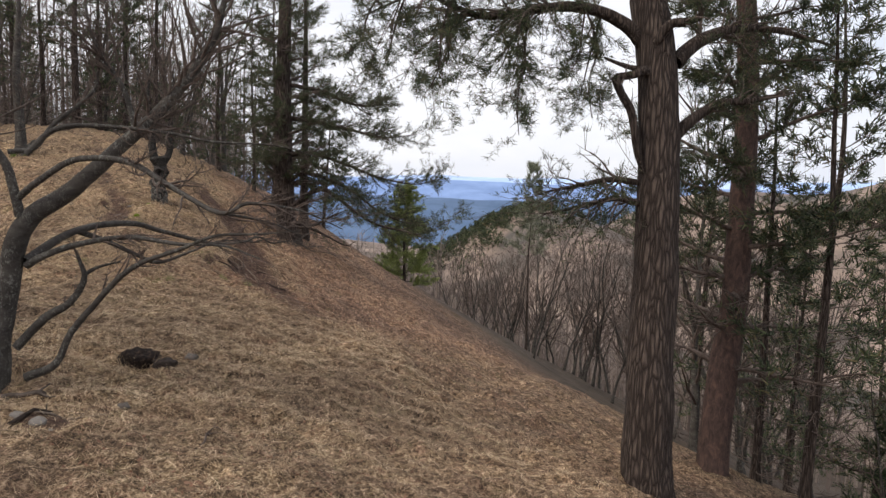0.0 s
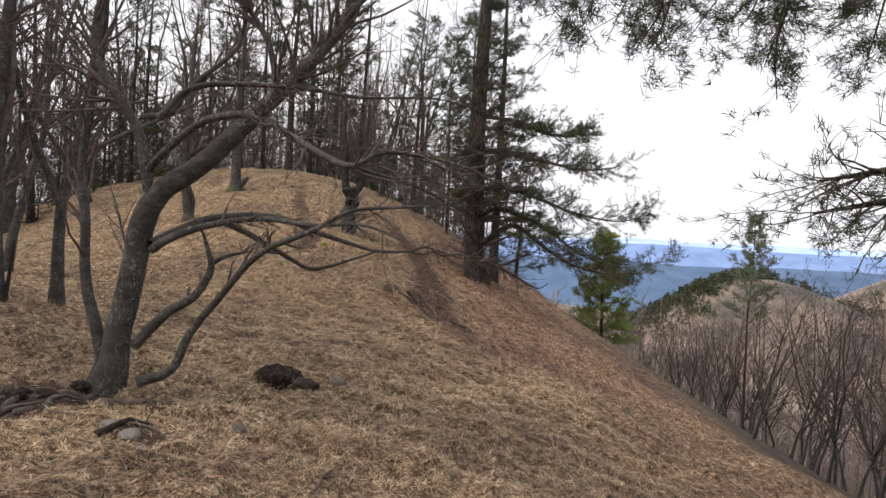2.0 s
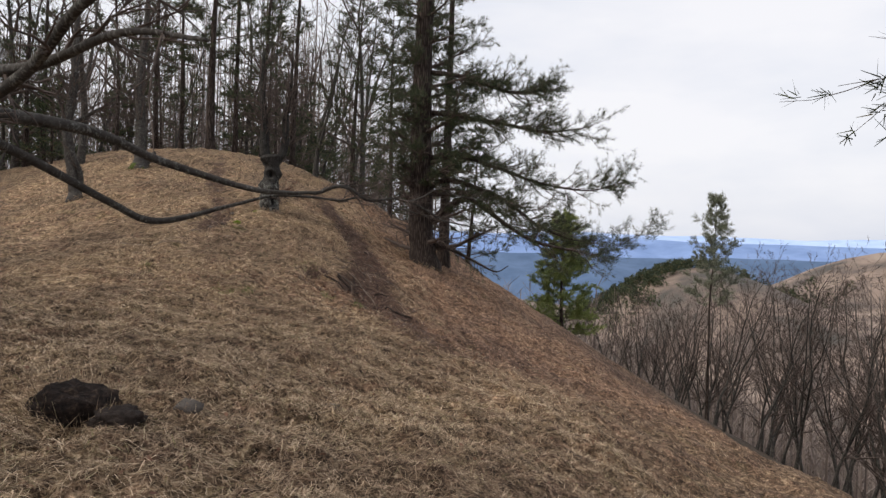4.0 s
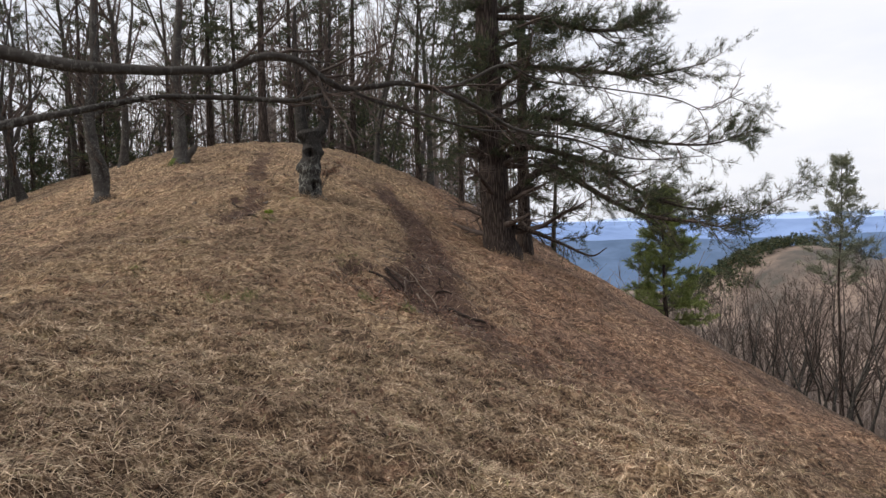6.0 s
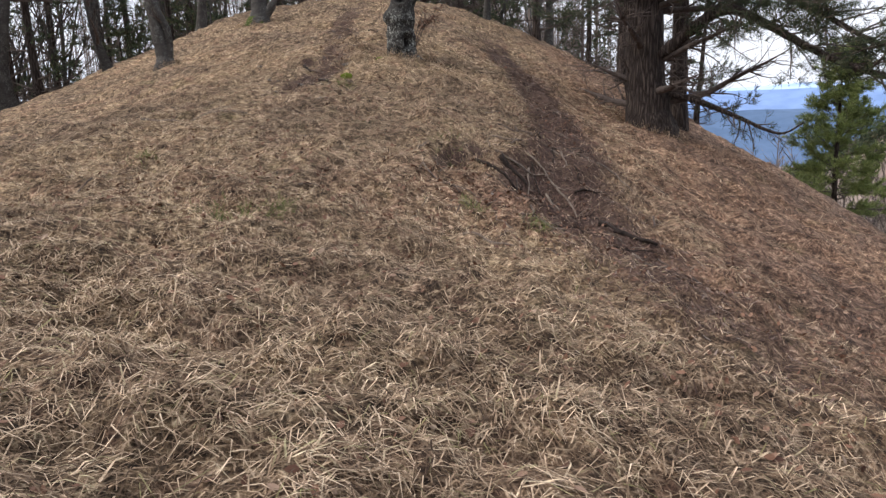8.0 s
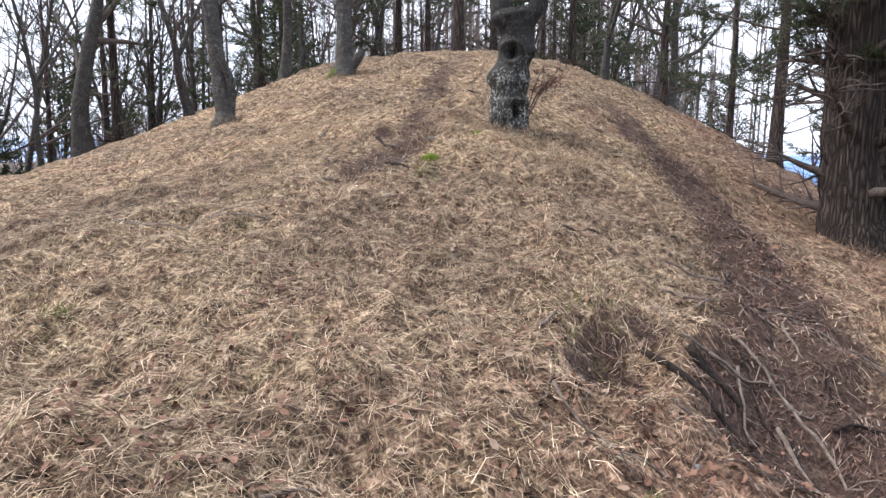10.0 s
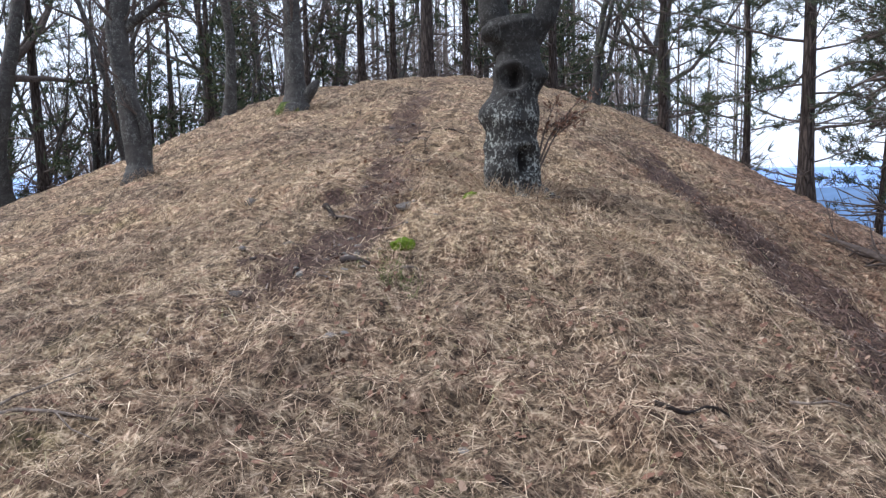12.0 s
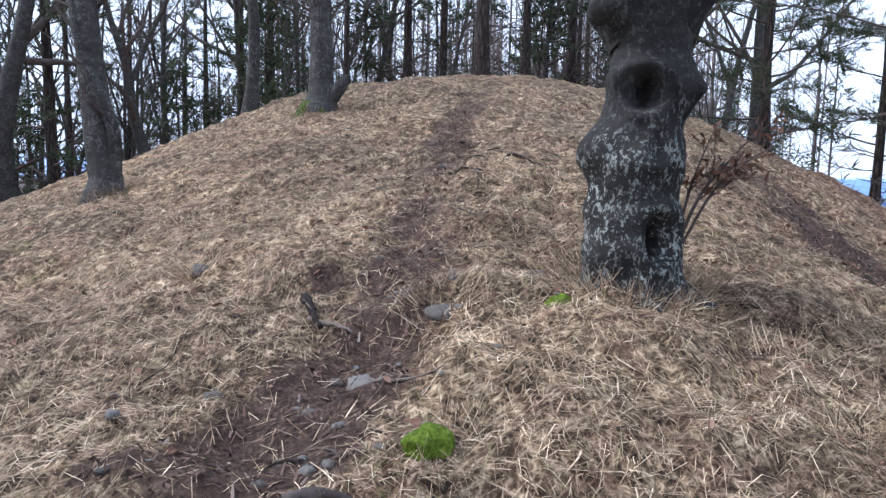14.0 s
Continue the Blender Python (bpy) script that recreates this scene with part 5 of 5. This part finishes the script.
def fallen_leaves(spots, seed):
    r = np.random.default_rng(seed)
    v, f = [], []
    for cx, cy, rad, count in spots:
        for _ in range(int(count * 1.5)):
            x, y = cx + r.normal(0, rad), cy + r.normal(0, rad)
            z = ground_height_cache(x, y) + r.uniform(0.004, 0.02)
            a, s, c = r.uniform(0, 6.28), r.uniform(0.009, 0.019), r.uniform(-0.4, 0.7)
            m = Euler((r.normal(0, 0.5), r.normal(0, 0.5), a)).to_matrix()
            b = len(v)
            for px, py, pz in ((-1.4, 0, 0.2 * c), (-0.6, -0.75, c * 0.4), (-0.6, 0.75, c * 0.4), (0, 0, 0), (0.6, -0.65, c * 0.4), (0.6, 0.65, c * 0.4), (1.5, 0, 0.3 * c)):
                q = m @ Vector((px * s, py * s, pz * s))
                v.append((x + q.x, y + q.y, z + q.z))
            f += [(b, b + 1, b + 3, b + 2), (b + 3, b + 1, b + 4), (b + 3, b + 5, b + 2), (b + 3, b + 4, b + 6, b + 5)]
    tagged(link_mesh("fallen_leaves", v, f, LEAF, smooth=False), "scattered reddish brown fallen beech leaves", "leaves", kind="stuff")


def ground_height_cache(x, y):
    return float(surface(np.array([x]), np.array([y]))[0])


fallen_leaves([(0.9, -19.2, 0.45, 420), (0.5, -18.7, 0.4, 260), (3.4, -3.0, 0.9, 320), (3.6, 0.5, 0.9, 320), (3.4, -6.0, 0.9, 260), (3.0, 3.5, 0.9, 200), (4.6, -8.0, 1.2, 260), (0.5, -18.3, 0.9, 260), (1.5, -17.5, 1.0, 200), (0.0, -16.0, 1.2, 260), (-0.5, -6.2, 0.8, 340), (0.3, -7.0, 0.8, 260), (0.4, -3.4, 0.9, 200), (1.8, -5.6, 0.6, 500),
               (-1.5, -4.0, 1.0, 160), (0.2, -2.2, 0.7, 160), (2.5, -2.0, 0.5, 160), (-1.2, 0.5, 0.7, 140), (-2.4, 2.5, 1.4, 200), (2.2, -11.0, 1.4, 200), (-1.7, -13.2, 0.7, 160), (2.6, -8.6, 1.0, 160),
               (-3.0, -0.5, 1.4, 140), (0.3, 0.9, 0.6, 90), (2.1, 2.0, 0.6, 120), (0.0, -9.6, 1.5, 260), (-0.2, -5.0, 1.0, 260)], 12)


def stone_mesh(seed, flat):
    r = np.random.default_rng(seed)
    bm = bmesh.new()
    bmesh.ops.create_icosphere(bm, subdivisions=2, radius=1)
    off = Vector(r.uniform(0, 50, 3))
    for q in bm.verts:
        q.co *= 1 + 0.5 * noise.noise(q.co * 1.3 + off) + 0.22 * noise.noise(q.co * 3.4 + off)
        q.co.z *= flat
    me = bpy.data.meshes.new("stone")
    bm.to_mesh(me)
    bm.free()
    me.polygons.foreach_set("use_smooth", [True] * len(me.polygons))
    return me


STONES = [stone_mesh(70 + k, 0.4 + 0.12 * k) for k in range(4)]
for me in STONES:
    me.materials.append(STONE)


def stone(x, y, size, k, turn, label, sink=0.25, stretch=1.0, dark=False):
    me = STONES[k]
    if dark:
        me = me.copy()
        me.materials.clear()
        me.materials.append(DARK_STONE)
    ob = new("stone", me)
    ob.matrix_world = Matrix.Translation((x, y, ground_at(x, y) + size * (0.12 - sink))) @ Euler((0.15, 0.1, turn)).to_matrix().to_4x4() @ Matrix.Diagonal((size * stretch, size, size, 1))
    tagged(ob, label, "stone", "stones in the grass")


DARK_STONE = noisy_material("earthy_stone", [(0.3, (0.05, 0.04, 0.034)), (0.65, (0.19, 0.165, 0.145))], 14)
for x, y, s, k, turn, dark, name in (
        (-1.13, -15.2, 0.11, 0, 0.3, 0, "pale grey limestone lying in the grass"), (-1.32, -15.05, 0.09, 1, 1.3, 0, "pale grey limestone lying in the grass"), (-1.0, -15.32, 0.07, 2, 2.0, 0, "pale flat stone in the grass"),
        (-2.2, -14.75, 0.08, 1, 0.5, 0, "pale stone beside a tree root"), (-2.2, 0.24, 0.085, 3, 0.4, 1, "dark earthy stone in the grass"), (-0.6, -0.28, 0.11, 0, 0.1, 1, "half buried flat stone by the track"),
        (-0.82, -0.72, 0.085, 1, 0.7, 0, "flat grey stone in bare earth"), (-0.62, 0.15, 0.075, 2, 1.1, 1, "round brown stone by the track"), (-0.25, 0.28, 0.1, 3, 2.1, 1, "brown stone near the beech"),
        (-0.74, -1.44, 0.03, 2, 0.2, 0, "small pale pebble on bare earth"), (-0.69, -1.4, 0.024, 3, 1.2, 0, "small pale pebble on bare earth"), (-0.78, -1.38, 0.02, 1, 2.2, 0, "small pale pebble on bare earth"),
        (-0.46, -2.6, 0.035, 2, 0.4, 0, "white pebble lying on the grass"), (-0.4, -2.55, 0.028, 1, 1.4, 0, "white pebble lying on the grass"), (-1.55, -1.3, 0.03, 3, 0.6, 0, "pale pebble in the grass"),
        (-1.7, -1.1, 0.02, 1, 0.9, 0, "pale pebble in the grass"), (1.49, -12.0, 0.12, 3, 0.9, 1, "dark clod of earth in the grass"), (0.48, -12.8, 0.1, 2, 0.2, 1, "dark clod of earth in the grass"),
        (-0.35, -14.66, 0.08, 3, 1.9, 1, "dark clod of earth in the grass"), (1.9, -4.9, 0.035, 1, 0.3, 0, "pale pebble among debris"), (2.25, -5.1, 0.03, 2, 0.8, 0, "pale pebble among debris"),
        (1.75, -5.35, 0.022, 3, 0.8, 0, "pale pebble among debris"), (2.5, -5.0, 0.04, 0, 0.8, 0, "grey stone among debris"), (0.3, -3.3, 0.03, 1, 0.5, 0, "pale pebble in the grass"), (0.35, -15.05, 0.05, 1, 0.5, 1, "dark clod of earth in the grass")):
    stone(x, y, s * 0.85, k, turn, name, dark=bool(dark))


def stick(x, y, length, thick, turn, mat, label, bend=0.12, seed=0, forks=0, lift=0.0, name="fallen_stick"):
    """A crooked stick that lies along the ground."""
    r = np.random.default_rng(seed + 900)
    n = 8
    s = np.linspace(-0.5, 0.5, n) * length
    off = np.cumsum(r.normal(0, bend * length / n, n))
    px = x + s * math.cos(turn) - off * math.sin(turn)
    py = y + s * math.sin(turn) + off * math.cos(turn)
    pz = surface(px, py) + thick * 0.7 + lift
    w = Wood()
    rad = thick * np.linspace(1, 0.45, n) * r.uniform(0.85, 1.15, n)
    w.tube(np.stack([px, py, pz], 1), rad, 7, 0.25, r)
    w.f.append(tuple(range(6, -1, -1)))
    for k in range(forks):
        i = r.integers(2, n - 1)
        a = turn + r.choice([-1, 1]) * r.uniform(0.4, 0.9)
        ln = length * r.uniform(0.2, 0.4)
        q = np.linspace(0, ln, 4)
        fx, fy = px[i] + q * math.cos(a), py[i] + q * math.sin(a)
        w.tube(np.stack([fx, fy, surface(fx, fy) + thick * 0.6 + lift + 0.02 * np.arange(4)], 1), np.linspace(rad[i] * 0.7, rad[i] * 0.2, 4), 5)
    me_base = np.array([x, y, ground_at(x, y)])
    ob = link_mesh(name, (np.array(w.v) - me_base).tolist(), w.f, mat)
    ob.location = me_base
    tagged(ob, label, "stick", "fallen sticks")


for k, (x, y, ln, th, turn, mat, label, forks) in enumerate((
        (1.06, -4.6, 0.2, 0.016, 1.2, PALE_WOOD, "short pale peeled stick in the grass", 0), (1.83, -4.62, 0.6, 0.022, -0.55, DARK_WOOD, "dark rotten log beside an earth hollow", 0),
        (1.95, -4.45, 0.28, 0.03, -0.3, DARK_WOOD, "dark mossy chunk of rotten wood", 0), (2.3, -4.2, 0.5, 0.012, -0.7, PALE_WOOD, "thin grey dead branch on bare earth", 1),
        (2.5, -4.5, 0.55, 0.014, -1.0, PALE_WOOD, "grey dead branch on bare earth", 1), (2.35, -4.7, 0.45, 0.013, -1.3, PALE_WOOD, "grey dead branch on bare earth", 0),
        (2.75, -4.4, 0.4, 0.012, 0.4, DARK_WOOD, "dark twig on bare earth", 1), (2.6, -5.0, 0.6, 0.016, -0.75, DARK_WOOD, "dark dead branch among litter", 1),
        (2.9, -5.5, 0.5, 0.03, -0.4, DARK_WOOD, "dark curl of bark among litter", 0), (2.1, -5.6, 0.42, 0.011, 0.1, PALE_WOOD, "thin pale twig among litter", 1),
        (1.5, -5.5, 0.3, 0.008, 0.2, PALE_WOOD, "thin pale twig among litter", 0), (1.3, -5.4, 0.45, 0.009, -0.7, PALE_WOOD, "thin brown twig among litter", 0),
        (1.72, -6.55, 0.42, 0.013, -0.45, PALE_WOOD, "pale stick on the grass", 0), (2.15, -5.95, 0.35, 0.01, 0.35, PALE_WOOD, "thin pale twig among litter", 1),
        (0.55, -15.6, 0.55, 0.012, 1.0, TWIG, "thin dark forked twig on the grass", 2), (-0.95, -15.0, 0.9, 0.013, 0.2, PALE_WOOD, "dead branch lying by stones", 1),
        (-1.2, -15.1, 0.5, 0.028, 0.9, DARK_WOOD, "dark rotten branch under stones", 1), (-1.7, -3.6, 1.2, 0.014, 0.25, PALE_WOOD, "long grey dead branch in the grass", 2),
        (-2.3, -2.8, 0.45, 0.009, -0.5, TWIG, "thin crooked twig in the grass", 0), (-0.6, -5.9, 0.3, 0.008, 0.9, PALE_WOOD, "thin twig in the grass", 0),
        (-0.2, -4.3, 0.3, 0.01, -0.9, TWIG, "thin twig in the grass", 1), (-1.5, -6.3, 0.35, 0.012, 1.2, TWIG, "thin upright twig in the grass", 0), (0.4, -6.4, 0.18, 0.009, 0.8, PALE_WOOD, "short pale twig in the grass", 0),
        (2.2, 0.2, 0.5, 0.012, -0.9, DARK_WOOD, "dark twig on the track", 1), (1.9, 1.6, 0.5, 0.012, -1.2, DARK_WOOD, "dark twig on the track", 0), (2.6, -1.6, 0.5, 0.013, -1.0, DARK_WOOD, "dark twig on the track", 1),
        (2.5, -2.6, 0.4, 0.011, -0.6, PALE_WOOD, "grey twig on the track", 0), (2.4, -3.5, 0.5, 0.012, -0.9, PALE_WOOD, "grey twig on the track", 1), (-1.23, -0.3, 0.24, 0.028, -0.75, DARK_WOOD, "short knobbly root in the track", 0),
        (-1.12, -0.38, 0.26, 0.016, -0.25, PALE_WOOD, "short grey stick in the track", 0), (-0.66, -1.56, 0.2, 0.026, 0.85, TWIG, "thick bark covered root end", 0), (-1.0, 2.0, 0.4, 0.014, -0.6, DARK_WOOD, "dark twig on the worn crest track", 0),
        (-0.55, 2.4, 0.45, 0.014, -0.5, DARK_WOOD, "dark twig on the worn crest track", 0))):
    stick(x, y, ln, th, turn, mat, label, 0.2, k, forks)

scatter = np.random.default_rng(53)
for k in range(54):
    x, y = scatter.normal(2.35, 0.42), scatter.uniform(-6.3, -2.6)
    x += 0.25 * max(0, -4.8 - y)
    stick(x, y, scatter.uniform(0.15, 0.5), scatter.uniform(0.005, 0.012), scatter.normal(-0.8, 0.8), (DARK_WOOD, TWIG, PALE_WOOD)[k % 3], ("dark dead twig on bare earth", "brown twig on bare earth", "grey dead twig on bare earth")[k % 3], 0.25, 100 + k, k % 2, 0.01 * (k % 4))
for k in range(30):
    x, y = scatter.normal(1.6, 0.5), scatter.uniform(-6.6, -4.9)
    stick(x, y, scatter.uniform(0.1, 0.32), scatter.uniform(0.003, 0.007), scatter.uniform(0, 3.1), (PALE_WOOD, TWIG)[k % 2], ("thin pale twig among leaf litter", "thin brown twig among leaf litter")[k % 2], 0.3, 200 + k, k % 2)
for k in range(26):
    y = scatter.uniform(-2.2, 5.5)
    x = np.interp(y, (-2.8, -1.7, -0.9, -0.2, 1.5, 4.5, 9.0), (-1.3, -1.0, -0.88, -0.85, -1.2, -1.7, -2.0)) + scatter.normal(0, 0.26)
    stone(x, y, scatter.uniform(0.014, 0.04), 2 + k % 2, scatter.uniform(0, 6), "dark crumbly clod beside the worn track", 0.2, 1.3, True)
for k in range(26):
    x, y = scatter.normal(-0.75, 0.28), scatter.uniform(-1.9, 0.3)
    stone(x, y, scatter.uniform(0.009, 0.022), k % 4, scatter.uniform(0, 6), "small pale pebble on bare earth", 0.1, 1.3)
for k in range(24):
    x, y = scatter.normal(-0.9, 0.3), scatter.uniform(-2.2, 3.5)
    stick(x, y, scatter.uniform(0.1, 0.32), scatter.uniform(0.004, 0.01), scatter.uniform(0, 3.1), (DARK_WOOD, TWIG, PALE_WOOD)[k % 3], ("dark twig in the worn track", "brown twig in the worn track", "pale twig in the worn track")[k % 3], 0.3, 300 + k, k % 2)

# spreading roots of the many-stemmed beech
ROOT_BARK = noisy_material("root_bark", [(0.3, (0.03, 0.023, 0.019)), (0.7, (0.14, 0.11, 0.092))], 18)
for k, (x, y, ln, th, turn) in enumerate(((-2.1, -14.55, 1.2, 0.035, 0.95), (-2.35, -15.3, 1.1, 0.028, 1.3), (-2.0, -14.3, 0.7, 0.03, 0.6), (-2.15, -14.75, 1.5, 0.055, 1.2), (-2.02, -14.6, 1.0, 0.04, 1.45), (-1.85, -14.2, 0.5, 0.07, 0.9), (-1.45, -14.35, 0.6, 0.05, 0.1), (-1.6, -14.4, 0.4, 0.06, -0.9))):
    stick(x, y, ln, th * 0.85, turn, ROOT_BARK, "exposed grey brown beech root in the grass", 0.3, 40 + k, 2, -0.01, "tree_root")
# stakes of dead shoots beside the far beeches
for k, (x, y, ln) in enumerate(((-4.35, -11.6, 0.8), (-4.05, -11.3, 0.95))):
    r = np.random.default_rng(k)
    w = Wood()
    w.tube(bough(r, (0, 0, -0.1), (0.15 * k, 0, 1), ln, 5, 0.08, 0), np.linspace(0.03, 0.018, 6), 6)
    ob = link_mesh("dead_shoot", w.v, w.f, DARK_WOOD)
    ob.location = (x, y, ground_at(x, y))
    tagged(ob, "dead broken shoot standing in the grass", "stump", "dead shoots")


def cushion(name, x, y, wide, tall_, mat, label, category, seed, shape=1.0):
    r = np.random.default_rng(seed)
    bm = bmesh.new()
    bmesh.ops.create_icosphere(bm, subdivisions=4, radius=1)
    off = Vector(r.uniform(0, 50, 3))
    for q in bm.verts:
        k = 1 + 0.3 * noise.noise(q.co * 1.6 + off) + 0.16 * noise.noise(q.co * 6 + off) + 0.08 * noise.noise(q.co * 17 + off)
        q.co = Vector((q.co.x * wide * k * shape, q.co.y * wide * k, q.co.z * tall_ * k))
    me = bpy.data.meshes.new(name)
    bm.to_mesh(me)
    bm.free()
    me.materials.append(mat)
    me.polygons.foreach_set("use_smooth", [True] * len(me.polygons))
    ob = new(name, me)
    ob.location = (x, y, ground_at(x, y))
    tagged(ob, label, category)


DARK_EARTH = noisy_material("dark_earth", [(0.34, (0.006, 0.004, 0.004)), (0.55, (0.03, 0.02, 0.016)), (0.72, (0.11, 0.075, 0.05))], 26, 0.95, 1.0, 0.05)
cushion("moss_cushion", -0.41, -1.24, 0.085, 0.06, MOSS, "bright green moss cushion on the grass", "moss", 1)
cushion("moss_patch", -0.08, -0.2, 0.09, 0.05, MOSS, "green moss patch beside the beech foot", "moss", 2, 0.7)
# a near-black lump stands in for the shaded hole under the turf
cushion("turf_hole_dark", -0.2, -12.95, 0.2, 0.17, DARK_EARTH, "near black lump standing in for a hole under turf, with hanging grass", "earth", 4, 1.5)
for k, (x, y, w) in enumerate(((-1.93, -14.15, 0.13), (-2.02, -14.36, 0.12), (-2.1, -14.56, 0.13), (-2.2, -14.78, 0.13), (-2.28, -15.0, 0.12), (-2.36, -15.22, 0.11))):
    cushion("earth_bank", x, y, w, 0.05, DARK_EARTH, "dark root bound earth bank beside a beech", "earth", 80 + k, 0.8)
cushion("earth_clod", 0.12, -13.2, 0.16, 0.07, DARK_WOOD, "dark earth clod with pale roots", "earth", 5)


def tufts_of_green(spots, seed):
    r = np.random.default_rng(seed)
    rows = []
    for x, y, rad, count in spots:
        for _ in range(count):
            px, py = x + r.normal(0, rad), y + r.normal(0, rad)
            rows.append((px, py, ground_height_cache(px, py), r.normal(0, 0.4), r.normal(0, 0.4), 0.9))
    v, lo = tufts(r, rows, 5, 0.09, 0.004)
    tagged(quad_mesh("green_grass", v, lo, 4, GREEN_GRASS), "small tufts of fresh green grass", "grass", kind="stuff")


GREEN_GRASS = island_material("green_grass", [(0, (0.07, 0.1, 0.025)), (0.6, (0.14, 0.17, 0.05)), (1, (0.3, 0.27, 0.13))])
tufts_of_green([(0.0, -7.0, 0.08, 40), (0.3, -6.9, 0.06, 24), (1.6, -5.9, 0.07, 30), (2.1, -6.1, 0.07, 24), (-0.53, -1.4, 0.04, 6), (-0.3, -1.9, 0.06, 18), (-1.5, -5.2, 0.08, 26), (-0.45, -1.6, 0.1, 10), (1.3, -4.5, 0.12, 26)], 6)


def foot_grass(spots, seed):
    """Longer dead grass that stands and droops round trunks and clods."""
    r = np.random.default_rng(seed)
    rows = []
    for x, y, rad, count in spots:
        for _ in range(count):
            a = r.uniform(0, 6.28)
            q = rad * r.uniform(0.85, 1.45)
            px, py = x + q * math.cos(a), y + q * math.sin(a)
            rows.append((px, py, ground_height_cache(px, py), math.cos(a) * 0.9, math.sin(a) * 0.9, 0.75))
    v, lo = tufts(r, rows, 7, 0.14, 0.0035)
    tagged(quad_mesh("foot_grass", v, lo, 4, STRAW), "long dead grass round trunks and clods", "grass", kind="stuff")


foot_grass([(0.25, 0.2, 0.3, 240), (-1.7, -14.05, 0.25, 120), (-0.2, -12.9, 0.26, 120), (-5.25, 3.15, 0.24, 90), (-4.45, 7.0, 0.4, 120), (4.4, 1.1, 0.5, 130), (1.4, -4.36, 0.24, 50), (-0.41, -1.24, 0.12, 14),
            (-0.6, -0.28, 0.12, 40), (-2.2, 0.24, 0.09, 30), (-4.1, -11.2, 0.25, 70), (-3.75, -10.4, 0.25, 70), (1.49, -12.0, 0.1, 30), (0.9, -0.5, 0.25, 60), (1.1, -0.9, 0.2, 40)], 41)
